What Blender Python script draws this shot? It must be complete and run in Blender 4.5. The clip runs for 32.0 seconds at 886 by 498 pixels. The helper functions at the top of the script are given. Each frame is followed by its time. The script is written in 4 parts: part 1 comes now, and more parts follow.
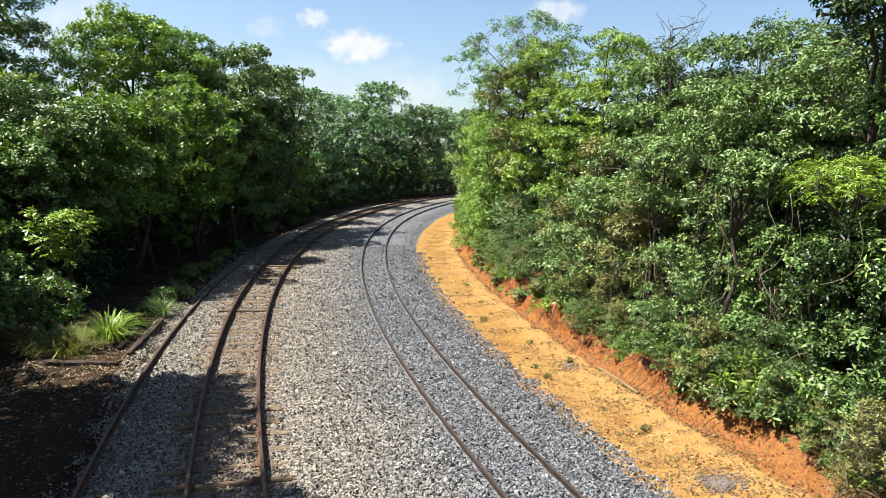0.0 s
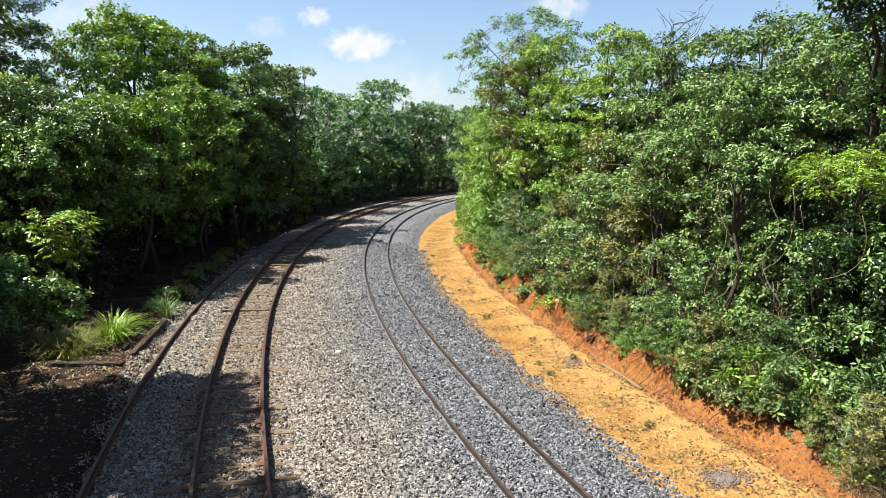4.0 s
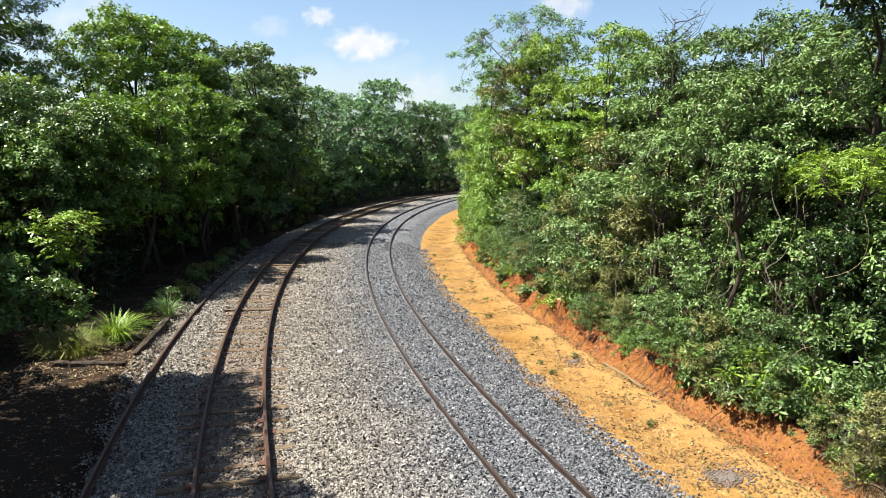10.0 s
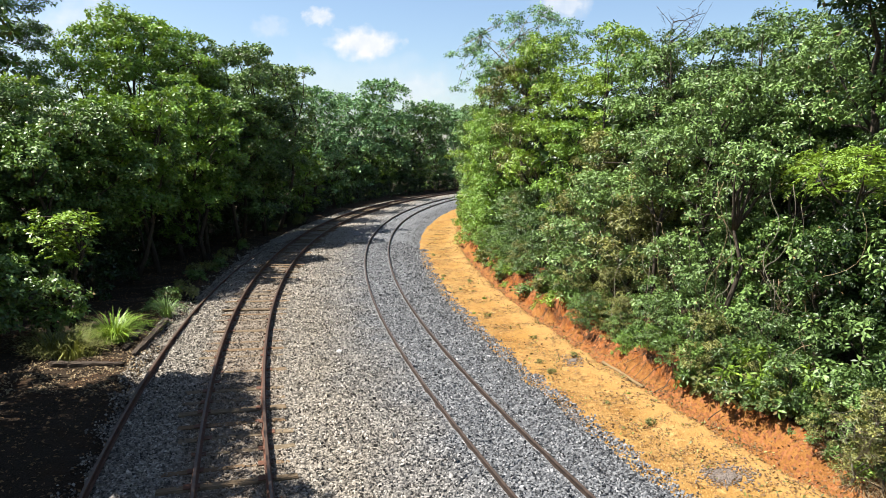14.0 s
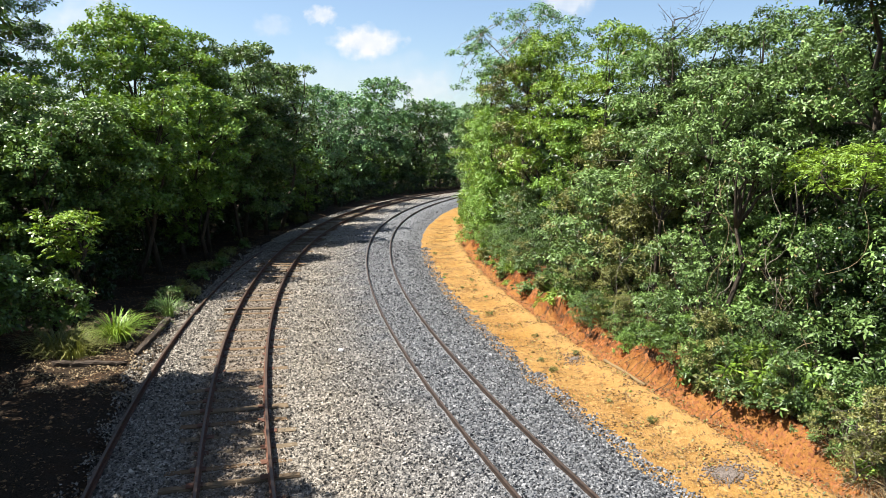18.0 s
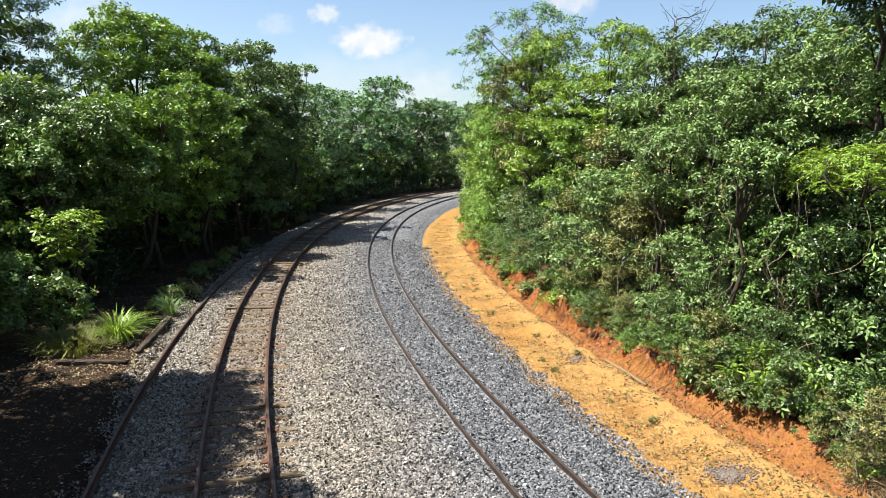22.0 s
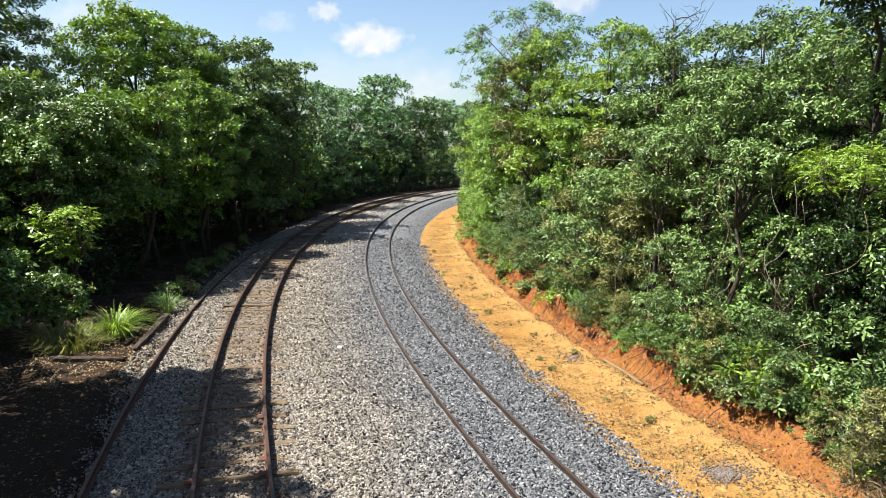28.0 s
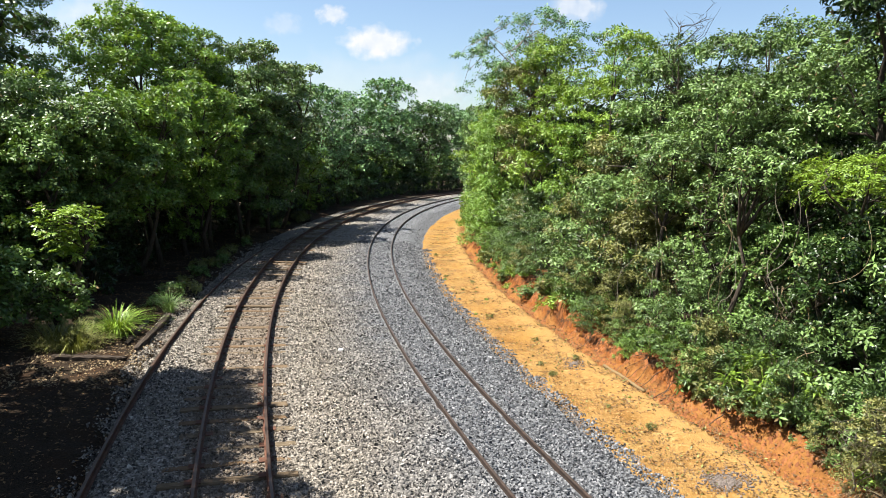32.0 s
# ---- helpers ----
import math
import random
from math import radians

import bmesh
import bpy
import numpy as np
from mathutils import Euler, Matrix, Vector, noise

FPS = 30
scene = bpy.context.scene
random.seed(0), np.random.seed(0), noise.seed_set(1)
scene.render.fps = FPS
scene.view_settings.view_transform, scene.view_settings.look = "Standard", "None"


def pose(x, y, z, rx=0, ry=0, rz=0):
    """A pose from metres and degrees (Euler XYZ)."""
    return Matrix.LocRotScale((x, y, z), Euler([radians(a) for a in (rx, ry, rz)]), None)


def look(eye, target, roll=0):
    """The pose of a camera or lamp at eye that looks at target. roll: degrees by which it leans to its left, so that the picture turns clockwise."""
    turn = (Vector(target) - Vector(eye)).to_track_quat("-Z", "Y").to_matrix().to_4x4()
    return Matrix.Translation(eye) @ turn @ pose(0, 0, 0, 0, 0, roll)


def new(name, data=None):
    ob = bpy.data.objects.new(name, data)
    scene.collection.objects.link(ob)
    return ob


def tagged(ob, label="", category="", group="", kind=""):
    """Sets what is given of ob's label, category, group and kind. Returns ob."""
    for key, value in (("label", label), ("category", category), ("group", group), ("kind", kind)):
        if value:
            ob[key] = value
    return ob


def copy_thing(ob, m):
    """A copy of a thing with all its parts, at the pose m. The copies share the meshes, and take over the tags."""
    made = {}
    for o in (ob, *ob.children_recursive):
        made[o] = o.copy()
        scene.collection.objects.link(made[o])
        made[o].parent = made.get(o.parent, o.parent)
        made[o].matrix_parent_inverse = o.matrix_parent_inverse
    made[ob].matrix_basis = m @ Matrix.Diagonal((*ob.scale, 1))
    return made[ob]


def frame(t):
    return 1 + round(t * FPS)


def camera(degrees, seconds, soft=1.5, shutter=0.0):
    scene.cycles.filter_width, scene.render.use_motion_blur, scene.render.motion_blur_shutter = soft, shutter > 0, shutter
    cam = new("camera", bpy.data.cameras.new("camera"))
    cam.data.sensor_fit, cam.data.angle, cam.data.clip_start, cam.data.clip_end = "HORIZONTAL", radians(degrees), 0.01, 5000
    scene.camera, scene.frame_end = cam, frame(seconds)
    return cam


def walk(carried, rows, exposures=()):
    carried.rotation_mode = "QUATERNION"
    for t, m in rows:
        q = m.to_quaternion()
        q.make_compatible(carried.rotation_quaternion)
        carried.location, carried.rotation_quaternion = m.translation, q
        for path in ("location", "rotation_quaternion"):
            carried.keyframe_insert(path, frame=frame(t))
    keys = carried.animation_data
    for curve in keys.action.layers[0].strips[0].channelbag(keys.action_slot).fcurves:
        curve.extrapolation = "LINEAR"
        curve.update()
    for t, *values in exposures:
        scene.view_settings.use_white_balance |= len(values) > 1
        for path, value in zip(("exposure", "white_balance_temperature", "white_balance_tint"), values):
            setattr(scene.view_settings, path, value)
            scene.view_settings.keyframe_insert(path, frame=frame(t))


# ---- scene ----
cam = camera(66, 32.0, soft=0.5)
PATH = [
    (0.0, -0.022, -0.002, 4.864, 81.990, -1.730, -0.150),
    (0.5, -0.008, 0.006, 4.866, 82.038, -1.750, -0.112),
    (1.0, -0.011, 0.017, 4.856, 81.853, -1.811, -0.326),
    (1.5, -0.004, 0.014, 4.869, 81.731, -1.645, -0.365),
    (2.0, -0.006, 0.017, 4.872, 81.496, -1.061, -0.129),
    (2.5, -0.017, 0.014, 4.861, 81.588, -1.176, -0.133),
    (3.0, -0.003, 0.006, 4.864, 81.677, -1.208, -0.065),
    (3.5, -0.012, 0.001, 4.869, 81.730, -1.170, -0.004),
    (5.5, -0.001, 0.008, 4.873, 81.861, -1.200, 0.015),
    (6.0, -0.010, 0.004, 4.882, 81.779, -1.069, -0.026),
    (6.5, -0.018, 0.007, 4.870, 81.812, -1.153, -0.011),
    (7.0, -0.004, 0.002, 4.873, 81.830, -1.136, 0.119),
    (7.5, -0.010, 0.003, 4.883, 81.771, -1.108, 0.077),
    (8.0, 0.005, 0.009, 4.870, 81.840, -1.087, 0.148),
    (8.5, -0.013, 0.002, 4.875, 81.833, -1.081, 0.124),
    (9.0, -0.000, -0.000, 4.870, 81.789, -0.990, 0.143),
    (9.5, -0.009, 0.000, 4.871, 81.771, -1.151, 0.028),
    (10.0, -0.000, 0.005, 4.869, 81.720, -1.028, 0.161),
    (10.5, 0.009, 0.006, 4.873, 81.713, -1.089, 0.166),
    (11.0, 0.001, 0.005, 4.878, 81.705, -1.001, 0.153),
    (11.5, 0.004, 0.004, 4.879, 81.687, -0.958, 0.163),
    (12.0, 0.004, 0.008, 4.879, 81.613, -0.943, 0.144),
    (12.5, -0.009, 0.006, 4.876, 81.590, -0.886, 0.144),
    (13.0, -0.012, -0.003, 4.884, 81.612, -0.884, 0.127),
    (13.5, 0.000, -0.005, 4.875, 81.673, -0.917, 0.119),
    (14.0, 0.002, -0.002, 4.867, 81.694, -0.908, 0.050),
    (14.5, 0.000, -0.004, 4.874, 81.624, -0.718, 0.143),
    (16.5, 0.004, 0.004, 4.869, 81.414, -0.451, 0.026),
    (17.0, -0.005, 0.004, 4.864, 81.505, -0.613, 0.049),
    (17.5, -0.003, -0.002, 4.869, 81.547, -0.718, 0.059),
    (18.0, 0.004, -0.004, 4.873, 81.555, -0.732, 0.159),
    (18.5, -0.014, -0.005, 4.875, 81.527, -0.658, 0.100),
    (19.0, -0.010, -0.001, 4.876, 81.600, -0.776, 0.110),
    (19.5, -0.015, 0.001, 4.873, 81.656, -0.874, 0.094),
    (20.0, 0.002, 0.002, 4.870, 81.522, -0.714, 0.056),
    (20.5, -0.006, -0.003, 4.871, 81.522, -0.703, 0.099),
    (21.0, -0.006, 0.004, 4.881, 81.495, -0.693, 0.248),
    (21.5, 0.000, 0.004, 4.873, 81.582, -0.880, 0.250),
    (22.0, 0.001, 0.003, 4.879, 81.487, -0.845, 0.279),
    (22.5, -0.013, 0.001, 4.875, 81.478, -0.922, 0.205),
    (23.0, -0.011, -0.001, 4.883, 81.547, -0.837, 0.287),
    (23.5, -0.007, 0.000, 4.881, 81.605, -0.816, 0.244),
    (24.0, -0.001, 0.003, 4.877, 81.675, -0.866, 0.348),
    (24.5, -0.001, 0.006, 4.883, 81.527, -0.899, 0.284),
    (25.0, -0.011, -0.006, 4.871, 81.483, -0.880, 0.282),
    (25.5, -0.011, -0.006, 4.879, 81.503, -0.800, 0.388),
    (27.5, 0.003, -0.008, 4.879, 81.332, -1.014, 0.217),
    (28.0, -0.009, -0.005, 4.881, 81.368, -1.167, 0.133),
    (28.5, -0.001, -0.002, 4.869, 81.472, -1.483, 0.097),
    (29.0, -0.004, -0.005, 4.888, 81.241, -1.344, 0.116),
    (29.5, -0.008, 0.007, 4.889, 81.287, -1.394, 0.035),
    (30.0, -0.024, 0.005, 4.880, 81.607, -1.736, -0.217),
    (30.5, -0.026, 0.004, 4.879, 81.691, -1.809, 0.036),
    (31.0, -0.023, -0.002, 4.879, 81.728, -1.759, 0.278),
    (31.5, -0.024, 0.009, 4.873, 81.702, -1.956, 0.275),
    (32.0, -0.032, -0.011, 4.878, 81.688, -1.932, 0.389),
]
walk(cam, [(r[0], pose(*r[1:])) for r in PATH])

# ---- world, sun ----
SUN_TO = Vector((-0.52, -0.03, 0.855)).normalized()
elev = math.asin(SUN_TO.z)
world = bpy.data.worlds.new("sky")
scene.world = world
world.use_nodes = True
wn = world.node_tree.nodes
sky = wn.new("ShaderNodeTexSky")
sky.sky_type, sky.sun_disc = "NISHITA", False
sky.sun_elevation, sky.sun_rotation = elev, math.atan2(SUN_TO.x, SUN_TO.y)
sky.air_density, sky.dust_density, sky.ozone_density = 1.0, 1.0, 2.5
wn["Background"].inputs["Strength"].default_value = 0.0565
world.node_tree.links.new(sky.outputs[0], wn["Background"].inputs["Color"])
sun_data = bpy.data.lights.new("sun", "SUN")
sun_data.energy, sun_data.angle, sun_data.color = 5.0, radians(0.55), (1.0, 0.96, 0.90)
sun = new("sun", sun_data)
sun.matrix_world = look((-30, -10, 60), Vector((-30, -10, 60)) - SUN_TO)
scene.view_settings.exposure = 1.67

# ---- plan: two concentric curves, metre gauge, rail heads at z = 0 ----
C1, R1 = (93.23, 38.78), 100.64   # old track
C2, R2 = (93.99, 40.14), 97.40    # new track
GAUGE = 1.07


def arc(c, r, th):
    return Vector((c[0] - r * math.cos(th), c[1] + r * math.sin(th), 0))


def at_y(c, r, y):
    return arc(c, r, math.asin((y - c[1]) / r))


def left_of(y, u):
    """x of the point u metres outside the old track's centre line, at y."""
    return at_y(C1, R1 + u, y).x


def right_of(y, d):
    """x of the point d metres inside the new track's centre line, at y."""
    return at_y(C2, R2 - d, y).x


def smooth(a, b, v):
    t = np.clip((v - a) / (b - a), 0, 1)
    return t * t * (3 - 2 * t)


WAVES = [(random.uniform(0, 6.28), random.uniform(0, 6.28), random.uniform(0, 6.28)) for _ in range(10)]


def bumps(x, y, size):
    """Smooth noise of about -1 to 1 at the given wavelength, on arrays."""
    s = 0
    for a, b, c in WAVES:
        k = 6.28 / size * (0.6 + 0.8 * (c / 6.28))
        s = s + np.sin((x * math.cos(a) + y * math.sin(a)) * k + b)
    return s / 4.5


def offsets(x, y):
    d = R2 - np.hypot(x - C2[0], y - C2[1])
    u = np.hypot(x - C1[0], y - C1[1]) - R1
    return d, u


def ballast_z(x, y):
    d, u = offsets(x, y)
    z = -0.105 - 0.095 * smooth(-2.6, -3.4, d) + 0.012 * bumps(x, y, 0.9) - 0.03 * np.exp(-((d + 2.0) / 0.5) ** 2)
    z = z - 0.42 * smooth(1.15, 2.5 + 0.12 * bumps(x, y, 2.2), d) - 0.26 * smooth(1.5, 2.7 + 0.3 * bumps(x, y, 1.7), u)
    return z


def ground_z(x, y):
    d, u = offsets(x, y)
    edge = 4.72 + 0.38 * smooth(16.5, 12.5, y) + 0.16 * bumps(x, y, 2.7) + 0.13 * bumps(x, y, 0.9)
    bank = 0.50 - 0.22 * smooth(16.5, 12.5, y) + 0.24 * bumps(x, y, 4.0)
    z = -0.42 + 0.025 * bumps(x, y, 1.3) + 0.012 * bumps(x, y, 0.4)
    lip = 4.30 + 0.05 * bumps(x, y, 2.1)
    z = z + 0.12 * smooth(3.2, 4.1, d) * smooth(lip + 0.10, lip, d)
    z = z + bank * smooth(edge, edge + 0.42, d) + 0.5 * smooth(5, 9, d) + 0.05 * bumps(x, y, 0.7) * smooth(4.6, 5.1, d) * smooth(9, 6, d)
    z = z + 0.17 * smooth(1.6, 2.6, u) + 0.07 * bumps(x, y, 1.9) * smooth(2, 4, u)
    z = z - 0.25 * smooth(2.3, 1.5, d) * smooth(2.4, 1.6, u)
    return z


# ---- materials ----
def material(name, rough=0.8, spec=0.3):
    m = bpy.data.materials.new(name)
    m.use_nodes = True
    nt = m.node_tree
    p = nt.nodes["Principled BSDF"]
    p.inputs["Roughness"].default_value = rough
    p.inputs["Specular IOR Level"].default_value = spec
    return m, nt, p


def node(nt, kind, **kw):
    n = nt.nodes.new(kind)
    for k, v in kw.items():
        n.inputs[k.replace("_", " ")].default_value = v
    return n


def mix(nt, fac, a, b):
    n = nt.nodes.new("ShaderNodeMix")
    n.data_type = "RGBA"
    for i, v in ((0, fac), (6, a), (7, b)):
        if hasattr(v, "links"):
            nt.links.new(v, n.inputs[i])
        else:
            n.inputs[i].default_value = v if i == 0 else (*v, 1)
    return n.outputs[2]


def noise_out(nt, scale, detail=4.0, coords=None, rough=0.55):
    n = node(nt, "ShaderNodeTexNoise", Scale=scale, Detail=detail, Roughness=rough)
    if coords is None:
        coords = nt.nodes.new("ShaderNodeTexCoord").outputs["Object"]
    nt.links.new(coords, n.inputs["Vector"])
    return n.outputs["Fac"]


def ramp(nt, src, stops):
    r = nt.nodes.new("ShaderNodeValToRGB")
    e = r.color_ramp.elements
    while len(e) < len(stops):
        e.new(0.5)
    for el, (pos, c) in zip(e, stops):
        el.position, el.color = pos, (*c, 1) if len(c) == 3 else c
    nt.links.new(src, r.inputs[0])
    return r.outputs[0]


def mask(nt, src, lo, hi):
    r = nt.nodes.new("ShaderNodeMapRange")
    r.inputs["From Min"].default_value, r.inputs["From Max"].default_value = lo, hi
    nt.links.new(src, r.inputs["Value"])
    return r.outputs[0]


def math_out(nt, op, a, b):
    n = nt.nodes.new("ShaderNodeMath")
    n.operation = op
    for i, v in ((0, a), (1, b)):
        if hasattr(v, "links"):
            nt.links.new(v, n.inputs[i])
        else:
            n.inputs[i].default_value = v
    return n.outputs[0]


def bump(nt, p, src, strength, dist):
    b = node(nt, "ShaderNodeBump", Strength=strength, Distance=dist)
    nt.links.new(src, b.inputs["Height"])
    nt.links.new(b.outputs[0], p.inputs["Normal"])


def leaf_material(name, dark, light, back, shine=0.40, thin=0.10):
    """Leaf colours between dark and light, leaf by leaf, with light coming through."""
    m, nt, p = material(name, shine + 0.01, 0.28)
    isl = nt.nodes.new("ShaderNodeNewGeometry").outputs["Random Per Island"]
    big = noise_out(nt, 1.1, 3.0)
    f = math_out(nt, "ADD", math_out(nt, "MULTIPLY", isl, 0.45), math_out(nt, "MULTIPLY", mask(nt, big, 0.35, 0.65), 0.55))
    col = mix(nt, f, [0.4 * v for v in dark], [1.25 * v for v in light])
    dry = mask(nt, isl, 0.98, 0.99)
    col = mix(nt, dry, col, (0.17, 0.115, 0.05))
    nt.links.new(col, p.inputs["Base Color"])
    tr = nt.nodes.new("ShaderNodeBsdfTranslucent")
    nt.links.new(mix(nt, f, [0.7 * v for v in back], back), tr.inputs["Color"])
    ms = nt.nodes.new("ShaderNodeMixShader")
    ms.inputs[0].default_value = thin
    nt.links.new(p.outputs[0], ms.inputs[1])
    nt.links.new(tr.outputs[0], ms.inputs[2])
    nt.links.new(ms.outputs[0], nt.nodes["Material Output"].inputs["Surface"])
    return m


LEAF = {
    "mid": leaf_material("leaf_mid", (0.022, 0.046, 0.012), (0.142, 0.236, 0.056), (0.162, 0.277, 0.0193)),
    "fresh": leaf_material("leaf_fresh", (0.038, 0.080, 0.010), (0.180, 0.312, 0.056), (0.230, 0.360, 0.0220), thin=0.20),
    "yellow": leaf_material("leaf_yellow", (0.062, 0.110, 0.010), (0.208, 0.330, 0.042), (0.270, 0.390, 0.020), thin=0.17),
    # dark greens, also used where undergrowth shade is put into leaf colour
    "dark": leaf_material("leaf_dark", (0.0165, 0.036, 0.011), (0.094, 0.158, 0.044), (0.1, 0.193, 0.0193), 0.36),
    # near-black leaves: woodland shade put into the leaf colour
    "shade_deep": leaf_material("leaf_shade_deep", (0.0092, 0.0231, 0.0062), (0.0270, 0.0539, 0.0108), (0.0385, 0.0847, 0.0115), 0.32),
    "grey": leaf_material("leaf_grey", (0.023, 0.047, 0.014), (0.158, 0.256, 0.068), (0.160, 0.223, 0.0347), 0.42),
    "olive": leaf_material("leaf_olive", (0.0500, 0.0678, 0.0150), (0.210, 0.212, 0.0620), (0.216, 0.239, 0.0270), 0.45),
    # bluish leaves; on far trees the pale tint paints in aerial haze
    "blue": leaf_material("leaf_blue", (0.030, 0.080, 0.026), (0.168, 0.305, 0.110), (0.123, 0.246, 0.0347)),
}


def bark(name, a, b, grain=(9, 9, 2)):
    m, nt, p = material(name, 0.9, 0.2)
    co = nt.nodes.new("ShaderNodeTexCoord").outputs["Object"]
    mp = nt.nodes.new("ShaderNodeMapping")
    mp.inputs["Scale"].default_value = grain
    nt.links.new(co, mp.inputs["Vector"])
    n = noise_out(nt, 3.0, 6.0, mp.outputs[0])
    nt.links.new(mix(nt, mask(nt, n, 0.3, 0.7), a, b), p.inputs["Base Color"])
    bump(nt, p, n, 0.6, 0.03)
    return m


BARK = bark("bark", (0.0216, 0.0162, 0.0115), (0.0732, 0.0577, 0.0423))
BARK_PALE = bark("bark_pale", (0.108, 0.0886, 0.0655), (0.231, 0.204, 0.162))
TIMBER = bark("old_timber", (0.0169, 0.0123, 0.0092), (0.0655, 0.0477, 0.0323), (1.2, 13, 9))


def ground_material():
    m, nt, p = material("soil", 0.95, 0.1)
    pos = nt.nodes.new("ShaderNodeNewGeometry").outputs["Position"]
    sep = nt.nodes.new("ShaderNodeSeparateXYZ")
    nt.links.new(pos, sep.inputs[0])
    dx, dy = math_out(nt, "SUBTRACT", sep.outputs[0], C2[0]), math_out(nt, "SUBTRACT", sep.outputs[1], C2[1])
    r = math_out(nt, "SQRT", math_out(nt, "ADD", math_out(nt, "MULTIPLY", dx, dx), math_out(nt, "MULTIPLY", dy, dy)), 0)
    d = math_out(nt, "SUBTRACT", R2, r)
    n1, n2, n3 = noise_out(nt, 1.1, 5, pos), noise_out(nt, 7.0, 6, pos, 0.65), noise_out(nt, 38.0, 4, pos)
    dd = math_out(nt, "ADD", d, math_out(nt, "MULTIPLY", math_out(nt, "SUBTRACT", n1, 0.5), 1.3))
    sand = mix(nt, mask(nt, n2, 0.3, 0.72), (0.1684, 0.0863, 0.0234), (0.2820, 0.1753, 0.0614))
    broad = noise_out(nt, 0.45, 4, pos)
    sand = mix(nt, mask(nt, broad, 0.42, 0.62), sand, (0.2350, 0.1270, 0.0322))
    sand = mix(nt, mask(nt, n1, 0.52, 0.70), sand, (0.1488, 0.0694, 0.0153))
    sand = mix(nt, mask(nt, noise_out(nt, 2.2, 6, pos, 0.7), 0.56, 0.66), sand, (0.3368, 0.2244, 0.0848))
    sand = mix(nt, mask(nt, n3, 0.60, 0.68), sand, (0.0783, 0.0457, 0.0161))
    sand = mix(nt, mask(nt, n3, 0.36, 0.30), sand, (0.3446, 0.2370, 0.0968))
    red = mix(nt, mask(nt, n2, 0.3, 0.7), (0.1058, 0.0313, 0.0074), (0.2254, 0.0782, 0.0175))
    red = mix(nt, mask(nt, noise_out(nt, 2.3, 5, pos, 0.7), 0.46, 0.60), red, (0.0518, 0.0280, 0.0146))
    red = mix(nt, mask(nt, n3, 0.55, 0.7), red, (0.0305, 0.0133, 0.0061))
    sand = mix(nt, mask(nt, noise_out(nt, 3.4, 7, pos, 0.82), 0.54, 0.62), sand, (0.0949, 0.0475, 0.0171))
    d2 = math_out(nt, "ADD", d, math_out(nt, "MULTIPLY", math_out(nt, "SUBTRACT", n1, 0.5), 0.5))
    sand = mix(nt, math_out(nt, "MULTIPLY", mask(nt, d2, 3.5, 3.95), mask(nt, n2, 0.25, 0.5)), sand, (0.2730, 0.1582, 0.0523))
    gutter = mix(nt, mask(nt, n2, 0.3, 0.7), (0.1424, 0.0554, 0.0143), (0.2374, 0.1108, 0.0316))
    gutter = mix(nt, mask(nt, n3, 0.58, 0.7), gutter, (0.0593, 0.0285, 0.0110))
    sand = mix(nt, mask(nt, d2, 4.30, 4.38), sand, gutter)
    set_back = math_out(nt, "MULTIPLY", mask(nt, sep.outputs[1], 16.5, 12.5), 0.6)
    soil = mix(nt, mask(nt, math_out(nt, "SUBTRACT", d2, set_back), 4.72, 4.9), sand, red)
    # brown leaf litter, darkened in colour to carry the shade under the trees
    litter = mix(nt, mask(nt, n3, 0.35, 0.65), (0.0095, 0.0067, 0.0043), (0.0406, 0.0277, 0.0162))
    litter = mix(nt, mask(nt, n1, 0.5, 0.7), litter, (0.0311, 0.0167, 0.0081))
    grass = mix(nt, mask(nt, n2, 0.3, 0.7), (0.0924, 0.146, 0.0193), (0.193, 0.254, 0.0385))
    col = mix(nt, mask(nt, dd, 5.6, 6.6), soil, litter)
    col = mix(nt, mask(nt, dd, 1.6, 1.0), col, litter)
    col = mix(nt, mask(nt, dd, 13.0, 16.0), col, grass)
    nt.links.new(col, p.inputs["Base Color"])
    bump(nt, p, math_out(nt, "ADD", n2, math_out(nt, "MULTIPLY", n3, 0.5)), 0.9, 0.05)
    return m


